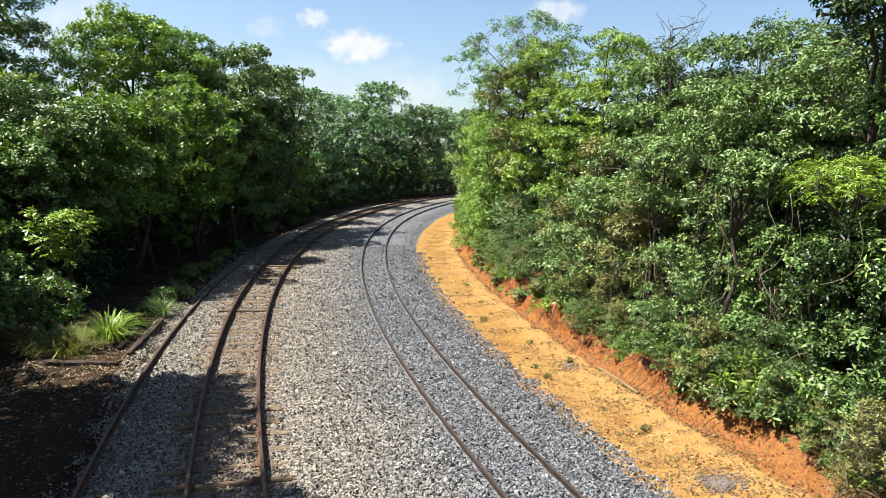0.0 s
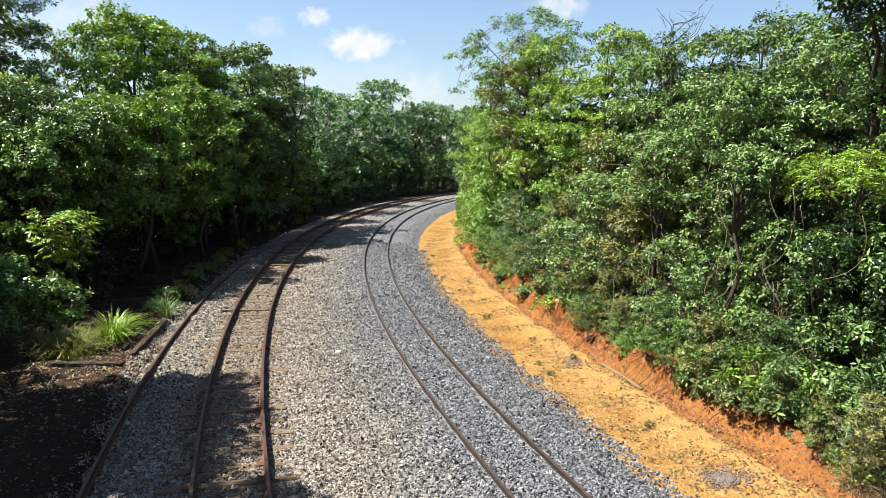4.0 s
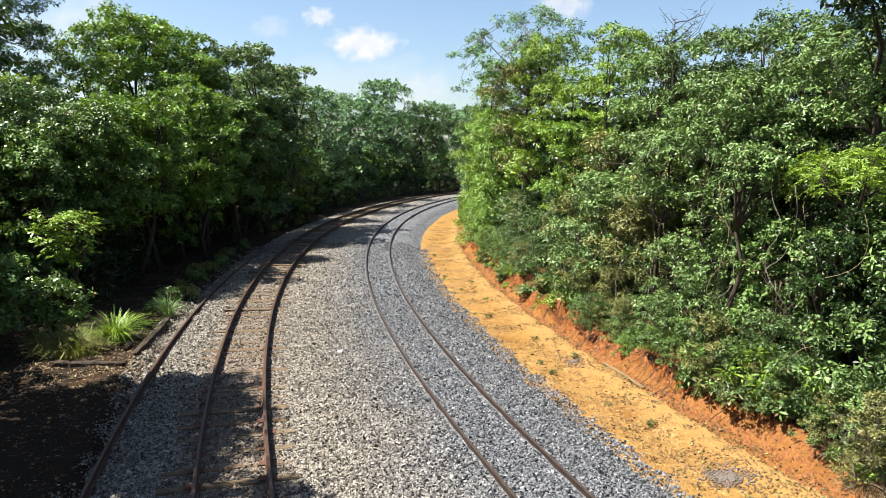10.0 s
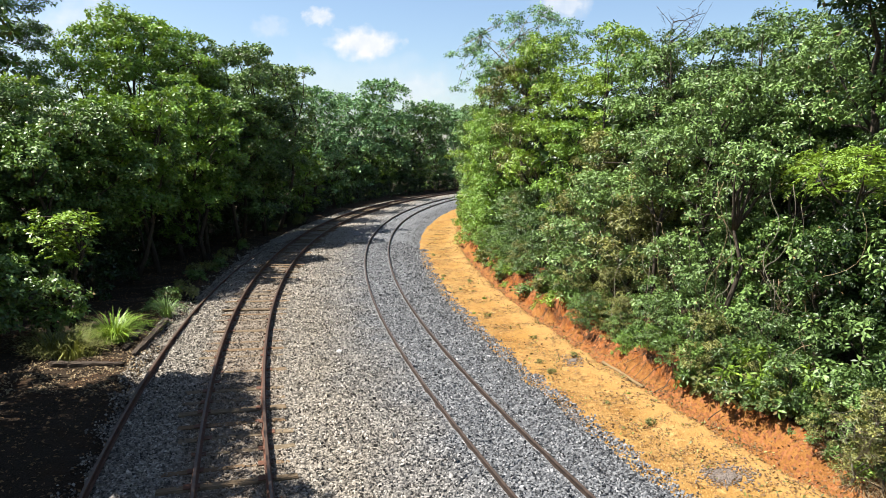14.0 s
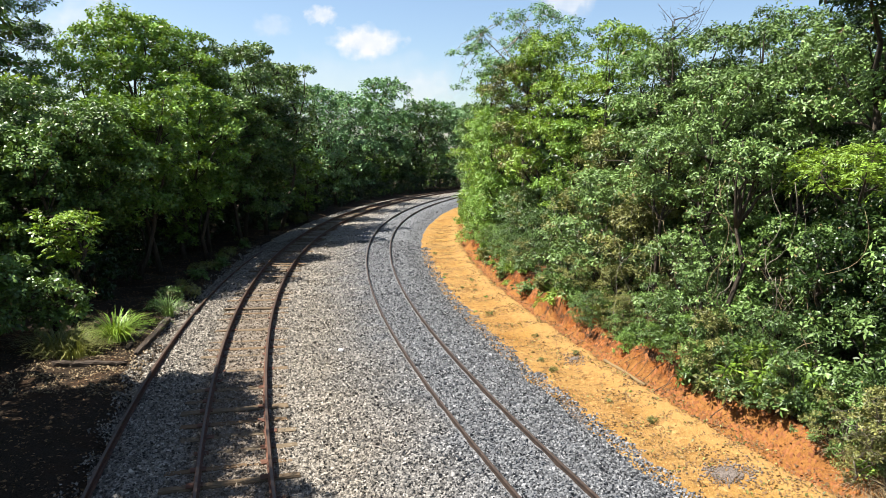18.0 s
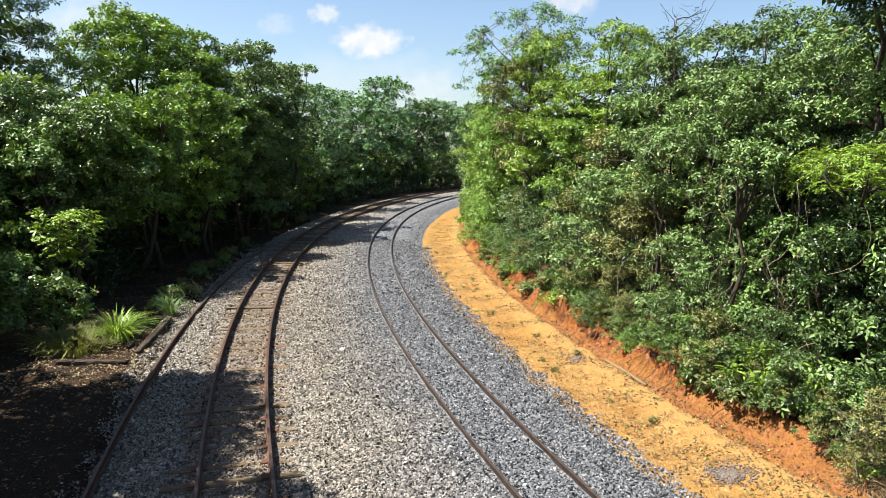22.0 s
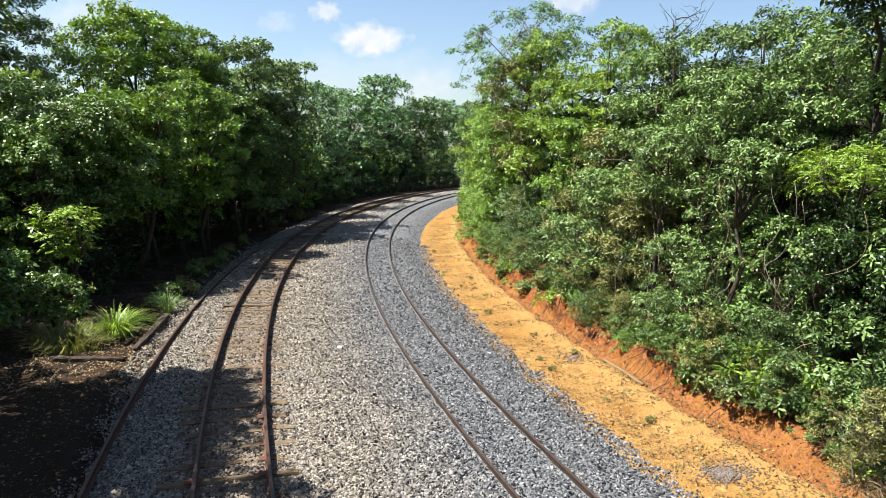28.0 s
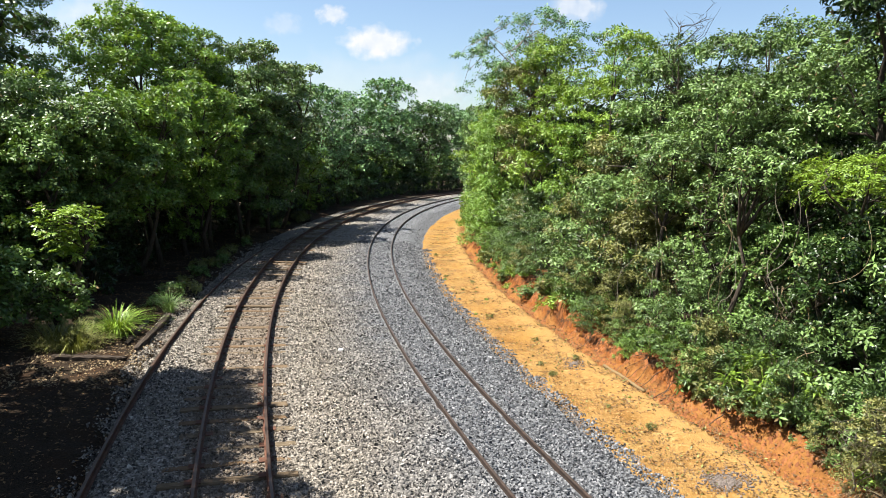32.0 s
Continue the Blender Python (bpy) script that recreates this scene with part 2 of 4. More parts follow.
def ballast_material(name, stones):
    m, nt, p = material(name, 0.78, 0.35)
    geo = nt.nodes.new("ShaderNodeNewGeometry")
    pos = geo.outputs["Position"]
    sep = nt.nodes.new("ShaderNodeSeparateXYZ")
    nt.links.new(pos, sep.inputs[0])
    dx, dy = math_out(nt, "SUBTRACT", sep.outputs[0], C2[0]), math_out(nt, "SUBTRACT", sep.outputs[1], C2[1])
    r = math_out(nt, "SQRT", math_out(nt, "ADD", math_out(nt, "MULTIPLY", dx, dx), math_out(nt, "MULTIPLY", dy, dy)), 0)
    d = math_out(nt, "SUBTRACT", R2, r)
    n1, n2 = noise_out(nt, 0.7, 4, pos), noise_out(nt, 30.0, 4, pos)
    dd = math_out(nt, "ADD", d, math_out(nt, "MULTIPLY", math_out(nt, "SUBTRACT", n1, 0.5), 2.0))
    if stones:
        v = geo.outputs["Random Per Island"]
    else:
        vor = node(nt, "ShaderNodeTexVoronoi", Scale=21.0)
        nt.links.new(pos, vor.inputs["Vector"])
        sp = nt.nodes.new("ShaderNodeSeparateXYZ")
        nt.links.new(vor.outputs["Color"], sp.inputs[0])
        v = math_out(nt, "ADD", math_out(nt, "MULTIPLY", sp.outputs[0], 0.66), 0.28)
        bump(nt, p, vor.outputs["Distance"], 1.0, 0.05)
    new_col = ramp(nt, v, [(0.0, (0.0190, 0.0199, 0.0216)), (0.45, (0.0790, 0.0825, 0.0880)), (0.85, (0.1630, 0.1670, 0.1700)), (1.0, (0.262, 0.260, 0.262))])
    old_col = ramp(nt, v, [(0.0, (0.0296, 0.0251, 0.0194)), (0.45, (0.1322, 0.1151, 0.0912)), (0.85, (0.2679, 0.2348, 0.1881)), (1.0, (0.400, 0.362, 0.300))])
    col = mix(nt, mask(nt, dd, -0.4, -2.6), new_col, old_col)
    ox, oy = math_out(nt, "SUBTRACT", sep.outputs[0], C1[0]), math_out(nt, "SUBTRACT", sep.outputs[1], C1[1])
    ro = math_out(nt, "SQRT", math_out(nt, "ADD", math_out(nt, "MULTIPLY", ox, ox), math_out(nt, "MULTIPLY", oy, oy)), 0)
    off = math_out(nt, "ADD", math_out(nt, "ABSOLUTE", math_out(nt, "SUBTRACT", ro, R1), 0), math_out(nt, "MULTIPLY", n1, 0.5))
    col = mix(nt, math_out(nt, "MULTIPLY", mask(nt, off, 1.25, 0.75), math_out(nt, "MULTIPLY", mask(nt, n2, 0.25, 0.6), 0.6)), col, (0.125, 0.082, 0.046))
    dust = mix(nt, mask(nt, n2, 0.35, 0.65), (0.8, 0.8, 0.8), (1.1, 1.1, 1.1))
    mul = nt.nodes.new("ShaderNodeMix")
    mul.data_type, mul.blend_type = "RGBA", "MULTIPLY"
    mul.inputs[0].default_value = 1.0
    nt.links.new(col, mul.inputs[6]), nt.links.new(dust, mul.inputs[7])
    nt.links.new(mul.outputs[2], p.inputs["Base Color"])
    return m


def rust(name, a, b, rough, metal):
    m, nt, p = material(name, rough, 0.4)
    n, n2 = noise_out(nt, 9.0, 6.0), noise_out(nt, 1.2, 3.0)
    col = mix(nt, mask(nt, n, 0.3, 0.7), a, b)
    col = mix(nt, mask(nt, n2, 0.5, 0.8), col, [0.6 * v for v in b])
    nt.links.new(col, p.inputs["Base Color"])
    p.inputs["Metallic"].default_value = metal
    bump(nt, p, n, 0.3, 0.004)
    return m


def sleeper_material():
    m, nt, p = material("weathered_sleeper", 0.92, 0.15)
    co = nt.nodes.new("ShaderNodeTexCoord").outputs["Object"]
    mp = nt.nodes.new("ShaderNodeMapping")
    mp.inputs["Scale"].default_value = (2, 16, 8)
    nt.links.new(co, mp.inputs["Vector"])
    n = noise_out(nt, 3.0, 6.0, mp.outputs[0])
    col = mix(nt, mask(nt, n, 0.3, 0.7), (0.048, 0.037, 0.024), (0.170, 0.130, 0.082))
    rnd = nt.nodes.new("ShaderNodeObjectInfo").outputs["Random"]
    col = mix(nt, math_out(nt, "MULTIPLY", rnd, 0.65), col, (0.115, 0.0655, 0.0308))
    nt.links.new(col, p.inputs["Base Color"])
    bump(nt, p, n, 0.8, 0.02)
    return m


SOIL, BED, STONE = ground_material(), ballast_material("ballast_bed", False), ballast_material("ballast_stone", True)
RUST = rust("rusty_rail", (0.0360, 0.0150, 0.0085), (0.1150, 0.0440, 0.0200), 0.8, 0.05)
HEAD = rust("rail_head", (0.0445, 0.0252, 0.0157), (0.0836, 0.0550, 0.0377), 0.5, 0.3)
HEAD_BROWN = rust("brown_rail_head", (0.0300, 0.0190, 0.0135), (0.0600, 0.0400, 0.0290), 0.6, 0.2)
RAIL_BROWN = rust("brown_rail", (0.0154, 0.0100, 0.0077), (0.0462, 0.0277, 0.0185), 0.75, 0.1)
SLEEPER = sleeper_material()


# ---- mesh helpers ----
def mesh_of(name, verts, faces, mats=(), smooth_faces=False):
    me = bpy.data.meshes.new(name)
    me.from_pydata([tuple(v) for v in verts], [], faces)
    for m in mats:
        me.materials.append(m)
    if smooth_faces:
        me.polygons.foreach_set("use_smooth", [True] * len(me.polygons))
    me.update()
    return me


def part(name, me, mat, parent, label=""):
    if isinstance(me, bmesh.types.BMesh):
        bm, me = me, bpy.data.meshes.new(name)
        bm.to_mesh(me)
        bm.free()
    if mat and not me.materials:
        me.materials.append(mat)
    ob = new(name, me)
    ob.parent = parent
    return tagged(ob, label) if label else ob


def tris_mesh(name, verts, faces, mat, smooth_faces=False):
    """A mesh from arrays: verts (n, 3), faces (m, 3)."""
    me = bpy.data.meshes.new(name)
    verts, faces = np.ascontiguousarray(verts, dtype=np.float32), np.ascontiguousarray(faces, dtype=np.int32)
    me.vertices.add(len(verts))
    me.vertices.foreach_set("co", verts.ravel())
    me.loops.add(faces.size)
    me.loops.foreach_set("vertex_index", faces.ravel())
    me.polygons.add(len(faces))
    k = faces.shape[1]
    me.polygons.foreach_set("loop_start", np.arange(0, faces.size, k, dtype=np.int32))
    if smooth_faces:
        me.polygons.foreach_set("use_smooth", np.ones(len(faces), dtype=bool))
    me.update(calc_edges=True)
    if mat:
        me.materials.append(mat)
    return me


def tube(points, radii, sides=7):
    """Verts and faces of a tapering tube through points."""
    pts = [Vector(p) for p in points]
    verts, faces = [], []
    for i, p in enumerate(pts):
        t = (pts[min(i + 1, len(pts) - 1)] - pts[max(i - 1, 0)]).normalized()
        a = t.orthogonal().normalized() if i == 0 else (a - t * a.dot(t)).normalized()
        b = t.cross(a)
        for k in range(sides):
            an = 6.2832 * k / sides
            verts.append(p + (a * math.cos(an) + b * math.sin(an)) * radii[i])
    for i in range(len(pts) - 1):
        for k in range(sides):
            k2 = (k + 1) % sides
            faces.append((i * sides + k, i * sides + k2, (i + 1) * sides + k2, (i + 1) * sides + k))
    faces.append(tuple(range(sides))[::-1])
    faces.append(tuple(range(len(verts) - sides, len(verts))))
    return verts, faces


def tubes(name, many, mat, sides=7):
    V, Fs = [], []
    for pts, rad in many:
        v, f = tube(pts, rad, sides)
        n = len(V)
        V += v
        Fs += [tuple(i + n for i in q) for q in f]
    return mesh_of(name, V, Fs, [mat], True)


def bend(a, b, rng, amount, n=5):
    """A crooked line from a to b."""
    a, b = Vector(a), Vector(b)
    L = (b - a).length
    off = [Vector((rng.uniform(-1, 1), rng.uniform(-1, 1), rng.uniform(-0.6, 0.9))) * amount * L for _ in range(n)]
    return [a.lerp(b, i / n) + (off[i] * math.sin(math.pi * i / n) if 0 < i < n else Vector()) for i in range(n + 1)]


# ---- ground sheet ----
def spaced(stops):
    out = [stops[0][0]]
    for (a, _), (b, step) in zip(stops, stops[1:]):
        n = max(1, round((b - a) / step))
        out += [a + (b - a) * (i + 1) / n for i in range(n)]
    return np.array(out)


xs = spaced([(-2500, 0), (-300, 400), (-60, 40), (-16, 4), (-9, 0.5), (-2, 0.35), (2.2, 0.16), (6.6, 0.085), (8, 0.16), (14, 0.6), (40, 4), (300, 40), (2500, 400)])
ys = spaced([(-2500, 0), (-200, 400), (-20, 30), (6, 2), (24, 0.16), (45, 0.35), (90, 1.5), (300, 30), (2500, 400)])
gx, gy = np.meshgrid(xs, ys)
gz = ground_z(gx, gy)
nx, ny = len(xs), len(ys)
idx = np.arange(nx * ny).reshape(ny, nx)
quads = np.stack([idx[:-1, :-1], idx[:-1, 1:], idx[1:, 1:], idx[1:, :-1]], -1).reshape(-1, 4)
ground = new("ground", tris_mesh("ground", np.stack([gx, gy, gz], -1).reshape(-1, 3), quads, SOIL, True))
tagged(ground, "orange sandy soil strip and brown leaf-littered forest floor", "ground", kind="structure")

# ---- ballast bed ----
ths = spaced([(-0.72, 0), (-0.36, 0.012), (-0.02, 0.0022), (0.16, 0.004), (0.75, 0.01)])
offs = np.arange(-2.75, 6.75, 0.13)
TT, OO = np.meshgrid(ths, offs, indexing="ij")
bx, by = C2[0] - (R2 + OO) * np.cos(TT), C2[1] + (R2 + OO) * np.sin(TT)
bz = ballast_z(bx, by)
idx = np.arange(bx.size).reshape(bx.shape)
quads = np.stack([idx[:-1, :-1], idx[:-1, 1:], idx[1:, 1:], idx[1:, :-1]], -1).reshape(-1, 4)
bed = new("ballast_bed", tris_mesh("ballast_bed", np.stack([bx, by, bz], -1).reshape(-1, 3), quads, BED, True))
tagged(bed, "grey crushed-stone ballast bed under two curved railway tracks", "ballast", kind="structure")


# ---- tracks ----
PROFILE = [(-0.050, -0.135), (0.050, -0.135), (0.050, -0.125), (0.010, -0.112), (0.008, -0.040), (0.028, -0.032), (0.029, -0.008), (0.022, 0.0),
           (-0.022, 0.0), (-0.029, -0.008), (-0.028, -0.032), (-0.008, -0.040), (-0.010, -0.112), (-0.050, -0.125)]


def rail_mesh(path, side_mat=None, head=None, wide=1.0):
    """A flat-bottomed rail swept along path, its head top polished."""
    V, Fs, n = [], [], len(PROFILE)
    for i, p in enumerate(path):
        t = (path[min(i + 1, len(path) - 1)] - path[max(i - 1, 0)]).normalized()
        side = t.cross(Vector((0, 0, 1)))
        V += [p + side * a * wide + Vector((0, 0, b)) for a, b in PROFILE]
    for i in range(len(path) - 1):
        Fs += [(i * n + k, i * n + (k + 1) % n, (i + 1) * n + (k + 1) % n, (i + 1) * n + k) for k in range(n)]
    Fs += [tuple(range(n))[::-1], tuple(range(len(V) - n, len(V)))]
    me = mesh_of("rail", V, Fs, [side_mat or RUST, head or HEAD])
    me.polygons.foreach_set("material_index", [1 if (i % n) in (7,) and i < len(Fs) - 2 else 0 for i in range(len(Fs))])
    return me


def chamfer_box(sx, sy, sz, rng, wear):
    """A worn beam with chamfered long edges and knocked ends, its top at z = 0."""
    bm = bmesh.new()
    bmesh.ops.create_cube(bm, size=1.0)
    for v in bm.verts:
        v.co = Vector((v.co.x * sx, v.co.y * sy, (v.co.z - 0.5) * sz))
    bmesh.ops.bevel(bm, geom=bm.edges[:], offset=min(sy, sz) * 0.10, segments=1, affect="EDGES")
    for v in bm.verts:
        v.co += Vector((rng.uniform(-1, 1) * 2, rng.uniform(-1, 1), rng.uniform(-1, 0.3))) * wear
    me = bpy.data.meshes.new("beam")
    bm.to_mesh(me)
    bm.free()
    return me


def track(name, c, r, th0, th1, label, side_mat=None, head=None, wide=1.0):
    t = new(name)
    for s in (0.5, -0.5):
        n = int((th1 - th0) * r / 0.5)
        part("rail", rail_mesh([arc(c, r + s * GAUGE, th0 + (th1 - th0) * i / n) for i in range(n + 1)], side_mat, head, wide), None, t)
    return tagged(t, label, "railway track")


old_track = track("railway_track", C1, R1, -0.72, 0.75, "rusty curved old track on weathered wooden sleepers in ballast")
track("railway_track", C2, R2, -0.72, 0.75, "curved newer track with brown rails sunk in grey ballast", RAIL_BROWN, HEAD_BROWN, 0.8)

# ---- sleepers of the old track, the leftover siding rail, timbers ----
rng = random.Random(3)
SLEEPER_MESHES = [chamfer_box(2.0 + rng.uniform(-0.1, 0.06), rng.uniform(0.14, 0.20), 0.16, rng, 0.014) for _ in range(8)]
PLATE = chamfer_box(0.24, 0.15, 0.015, rng, 0.0)
for me in SLEEPER_MESHES:
    me.materials.append(SLEEPER)
PLATE.materials.append(RUST)
th, th_end, sleepers = math.asin((4.0 - C1[1]) / R1), math.asin((66.0 - C1[1]) / R1), []
while th < th_end:
    a = th + rng.uniform(-0.0006, 0.0006)
    p = arc(C1, R1 + rng.uniform(-0.06, 0.06), a)
    sl = part("sleeper", rng.choice(SLEEPER_MESHES), None, old_track)
    sl.matrix_basis = pose(p.x, p.y, -0.1375 + rng.choice((-0.075, -0.06, -0.05, -0.04, -0.025, -0.01)), rng.uniform(-1, 1), rng.uniform(-0.6, 0.6), -math.degrees(a) + rng.uniform(-1.5, 1.5))
    sleepers.append((p.x, p.y, a))
    for s in (0.5, -0.5):
        pl = part("base_plate", PLATE, None, sl)
        pl.matrix_basis = pose(s * GAUGE, 0, 0.012)
    th += 0.60 / R1

for s in (0.5, -0.5):
    for k in range(6):
        for side in (0.021, -0.021):
            fp = chamfer_box(0.5, 0.022, 0.06, rng, 0.0)
            fp.materials.append(RUST)
            a = math.asin((7.6 + 9.6 * k + 0.7 * s - C1[1]) / R1)
            p = arc(C1, R1 + s * GAUGE + side, a)
            part("fishplate", fp, None, old_track).matrix_basis = pose(p.x, p.y, -0.045, 0, 0, 90 - math.degrees(a))

siding = new("siding_rail")
pts = []
for i in range(50):
    y = 4 + i * 0.6
    gap = 1.30 + 0.023 * (19 - y)
    pts.append(Vector((left_of(y, GAUGE / 2 + gap), y, -0.10 - 0.002 * max(0, y - 12))))
part("rail", rail_mesh(pts), None, siding)
tagged(siding, "rusty leftover siding rail beside the old track", "rail")


def rotten_beam(L, w, h, rng):
    """A decayed square timber: many uneven rings along its length, split ends, its top near z = 0."""
    rings, V = 14, []
    for i in range(rings):
        f = i / (rings - 1)
        k = 1 - 0.25 * abs(2 * f - 1) ** 6
        for a, b in ((-0.5, -0.9), (-0.5, -0.15), (-0.38, 0.0), (-0.05, -0.04), (0.36, 0.0), (0.5, -0.16), (0.5, -0.9)):
            V.append(((f - 0.5) * L + rng.uniform(-0.03, 0.03) * (3 if i in (0, rings - 1) else 1), a * w * k + rng.uniform(-0.012, 0.012), b * h * k + rng.uniform(-0.016, 0.012)))
    Fs = [(i * 7 + k, i * 7 + (k + 1) % 7, (i + 1) * 7 + (k + 1) % 7, (i + 1) * 7 + k) for i in range(rings - 1) for k in range(7)]
    return mesh_of("beam", V, Fs + [tuple(range(7))[::-1], tuple(range(len(V) - 7, len(V)))], [TIMBER])


def beam(name, x0, y0, x1, y1, z, w, h, seed, label):
    ob = new(name, rotten_beam(math.hypot(x1 - x0, y1 - y0), w, h, random.Random(seed)))
    ob.matrix_basis = pose((x0 + x1) / 2, (y0 + y1) / 2, z, 0, 0, math.degrees(math.atan2(y1 - y0, x1 - x0)))
    return tagged(ob, label, "timber")


beam("old_sleeper", -7.45, 16.0, -8.0, 19.4, -0.13, 0.16, 0.16, 1, "dark rotten sleeper lying beside the siding rail")
beam("old_sleeper", -7.95, 16.6, -8.45, 19.0, -0.20, 0.15, 0.16, 2, "dark rotten sleeper half buried in leaf litter")
beam("old_sleeper", -9.0, 15.25, -7.4, 15.3, -0.14, 0.17, 0.2, 3, "dark charred sleeper lying in front of grass tufts")

# ---- loose ballast stones ----
nr = np.random.RandomState(5)


def stones(n, th0, th1, o0, o1, lo, hi, mat, name, height, lite=False):
    t, o = nr.uniform(th0, th1, n), nr.uniform(o0, o1, n)
    x, y = C2[0] - (R2 + o) * np.cos(t), C2[1] + (R2 + o) * np.sin(t)
    d, u = offsets(x, y)
    ok = (d < 2.46 + 0.11 * bumps(x, y, 1.1) + 0.08 * bumps(x, y, 0.35) + nr.exponential(0.035, n)) & (u < 2.2 + 0.75 * smooth(13.5, 15.5, y) * smooth(23, 20, y) + 0.22 * bumps(x, y, 1.3) + nr.exponential(0.08, n))
    for dist in (d, u):
        for s in (0.5, -0.5):
            ok &= np.abs(dist - s * GAUGE) > 0.06
    for sx, sy, a in sleepers:
        if abs(sy - 12) < 30:
            cx, cy = x - sx, y - sy
            al, ac = cx * math.cos(-a) + cy * math.sin(-a), -cx * math.sin(-a) + cy * math.cos(-a)
            ok &= ~((np.abs(al) < 0.98) & (np.abs(ac) < 0.10) & (nr.uniform(0, 1, n) < 0.72))
    x, y = x[ok], y[ok]
    n = len(x)
    size = nr.uniform(lo, hi, (n, 1)) * nr.uniform(0.65, 1.35, (n, 3)) * 0.5
    size[nr.uniform(0, 1, n) < 0.015] *= 1.6
    if lite:
        base = np.array([(1, 0.9, -0.6), (-1, 0.8, -0.6), (-0.9, -1, -0.6), (1, -0.9, -0.6), (0.1, 0.1, 0.55)])
        f = np.array([(0, 1, 4), (1, 2, 4), (2, 3, 4), (3, 0, 4)])
    else:
        base = np.array([(1, 0.9, -0.7), (-1, 0.8, -0.7), (-0.9, -1, -0.7), (1, -0.9, -0.7), (0.55, 0.1, 0.75), (-0.5, -0.1, 0.75)])
        f = np.array([(0, 1, 5), (0, 5, 4), (1, 2, 5), (2, 3, 4), (2, 4, 5), (3, 0, 4)])
    nv = len(base)
    v = base[None] * size[:, None, :] + nr.uniform(-0.42, 0.42, (n, nv, 3)) * size[:, None, :]
    ax, ay, az = nr.normal(size=n) * 0.7, nr.normal(size=n) * 0.7, nr.uniform(0, 6.28, n)
    y1, z1 = v[:, :, 1] * np.cos(ax)[:, None] - v[:, :, 2] * np.sin(ax)[:, None], v[:, :, 1] * np.sin(ax)[:, None] + v[:, :, 2] * np.cos(ax)[:, None]
    x2, z2 = v[:, :, 0] * np.cos(ay)[:, None] + z1 * np.sin(ay)[:, None], z1 * np.cos(ay)[:, None] - v[:, :, 0] * np.sin(ay)[:, None]
    v = np.stack([x2 * np.cos(az)[:, None] - y1 * np.sin(az)[:, None], x2 * np.sin(az)[:, None] + y1 * np.cos(az)[:, None], z2], -1)
    z = height(x, y) + size.mean(1) * nr.uniform(-0.1, 1.1, n)
    v += np.stack([x, y, z], -1)[:, None, :]
    faces = (f[None] + nv * np.arange(n)[:, None, None]).reshape(-1, 3)
    ob = new(name, tris_mesh(name, v.reshape(-1, 3), faces, mat))
    return tagged(ob, "loose angular grey and brown ballast stones", "ballast stones", kind="stuff")


def th_of(y):
    return math.asin((y - C2[1]) / R2)


def bed_top(x, y):
    return np.maximum(ballast_z(x, y), ground_z(x, y))


stones(64000, th_of(7.8), th_of(15.0), -2.9, 6.9, 0.027, 0.046, STONE, "ballast_stones", bed_top, True)
stones(70000, th_of(15.0), th_of(23), -2.9, 6.9, 0.026, 0.045, STONE, "ballast_stones", bed_top, True)
stones(44000, th_of(23), th_of(36), -2.7, 6.9, 0.032, 0.054, STONE, "ballast_stones", bed_top, True)
stones(18000, th_of(36), th_of(80), -2.7, 6.9, 0.042, 0.075, STONE, "ballast_stones", lambda x, y: ballast_z(x, y) - 0.012, True)

bm = bmesh.new()
bmesh.ops.create_icosphere(bm, subdivisions=1, radius=0.065)
for v in bm.verts:
    v.co = Vector((v.co.x * 1.25, v.co.y, v.co.z * 0.7)) * random.Random(int(v.co.x * 991 + v.co.z * 77)).uniform(0.8, 1.15)
pale = new("pale_stone", bpy.data.meshes.new("pale_stone"))
bm.to_mesh(pale.data)
bm.free()
pale_mat, pale_nt, pale_p = material("pale_quartz", 0.7, 0.3)
pale_nt.links.new(mix(pale_nt, noise_out(pale_nt, 22.0, 4.0), (0.42, 0.41, 0.40), (0.66, 0.65, 0.63)), pale_p.inputs["Base Color"])
pale.data.materials.append(pale_mat)
pale.matrix_basis = pose(-2.5, 16.3, -0.105, 8, 4, 30)
tagged(pale, "single whitish stone lying on the grey ballast", "stone")

# ---- foliage ----


def leaves(rs, base, heads, length, normals, wide, fine):
    """Folded leaves from base points along heads: verts, tris."""
    n = len(base)
    heads = heads / np.linalg.norm(heads, axis=1)[:, None]
    normals = normals - heads * (normals * heads).sum(1)[:, None]
    normals /= np.linalg.norm(normals, axis=1)[:, None] + 1e-9
    side = np.cross(heads, normals)
    L, w = length[:, None], length[:, None] * wide
    if fine:
        v = np.stack([base, base + heads * L * 0.35 + side * w * 0.5 + normals * L * 0.05, base + heads * L * 0.35 - side * w * 0.5 + normals * L * 0.05,
                      base + heads * L * 0.72 + side * w * 0.38 + normals * L * 0.02, base + heads * L * 0.72 - side * w * 0.38 + normals * L * 0.02,
                      base + heads * L - normals * L * 0.12], 1)
        f = np.array([(0, 2, 1), (1, 2, 4), (1, 4, 3), (3, 4, 5)])
    else:
        v = np.stack([base, base + heads * L * 0.48 + side * w * 0.5 + normals * L * 0.07, base + heads * L - normals * L * 0.06,
                      base + heads * L * 0.48 - side * w * 0.5 + normals * L * 0.07], 1)
        f = np.array([(0, 2, 1), (0, 3, 2)])
    k = v.shape[1]
    return v.reshape(-1, 3), (f[None] + k * np.arange(n)[:, None, None]).reshape(-1, 3)


def unit(a):
    return a / (np.linalg.norm(a, axis=1)[:, None] + 1e-9)


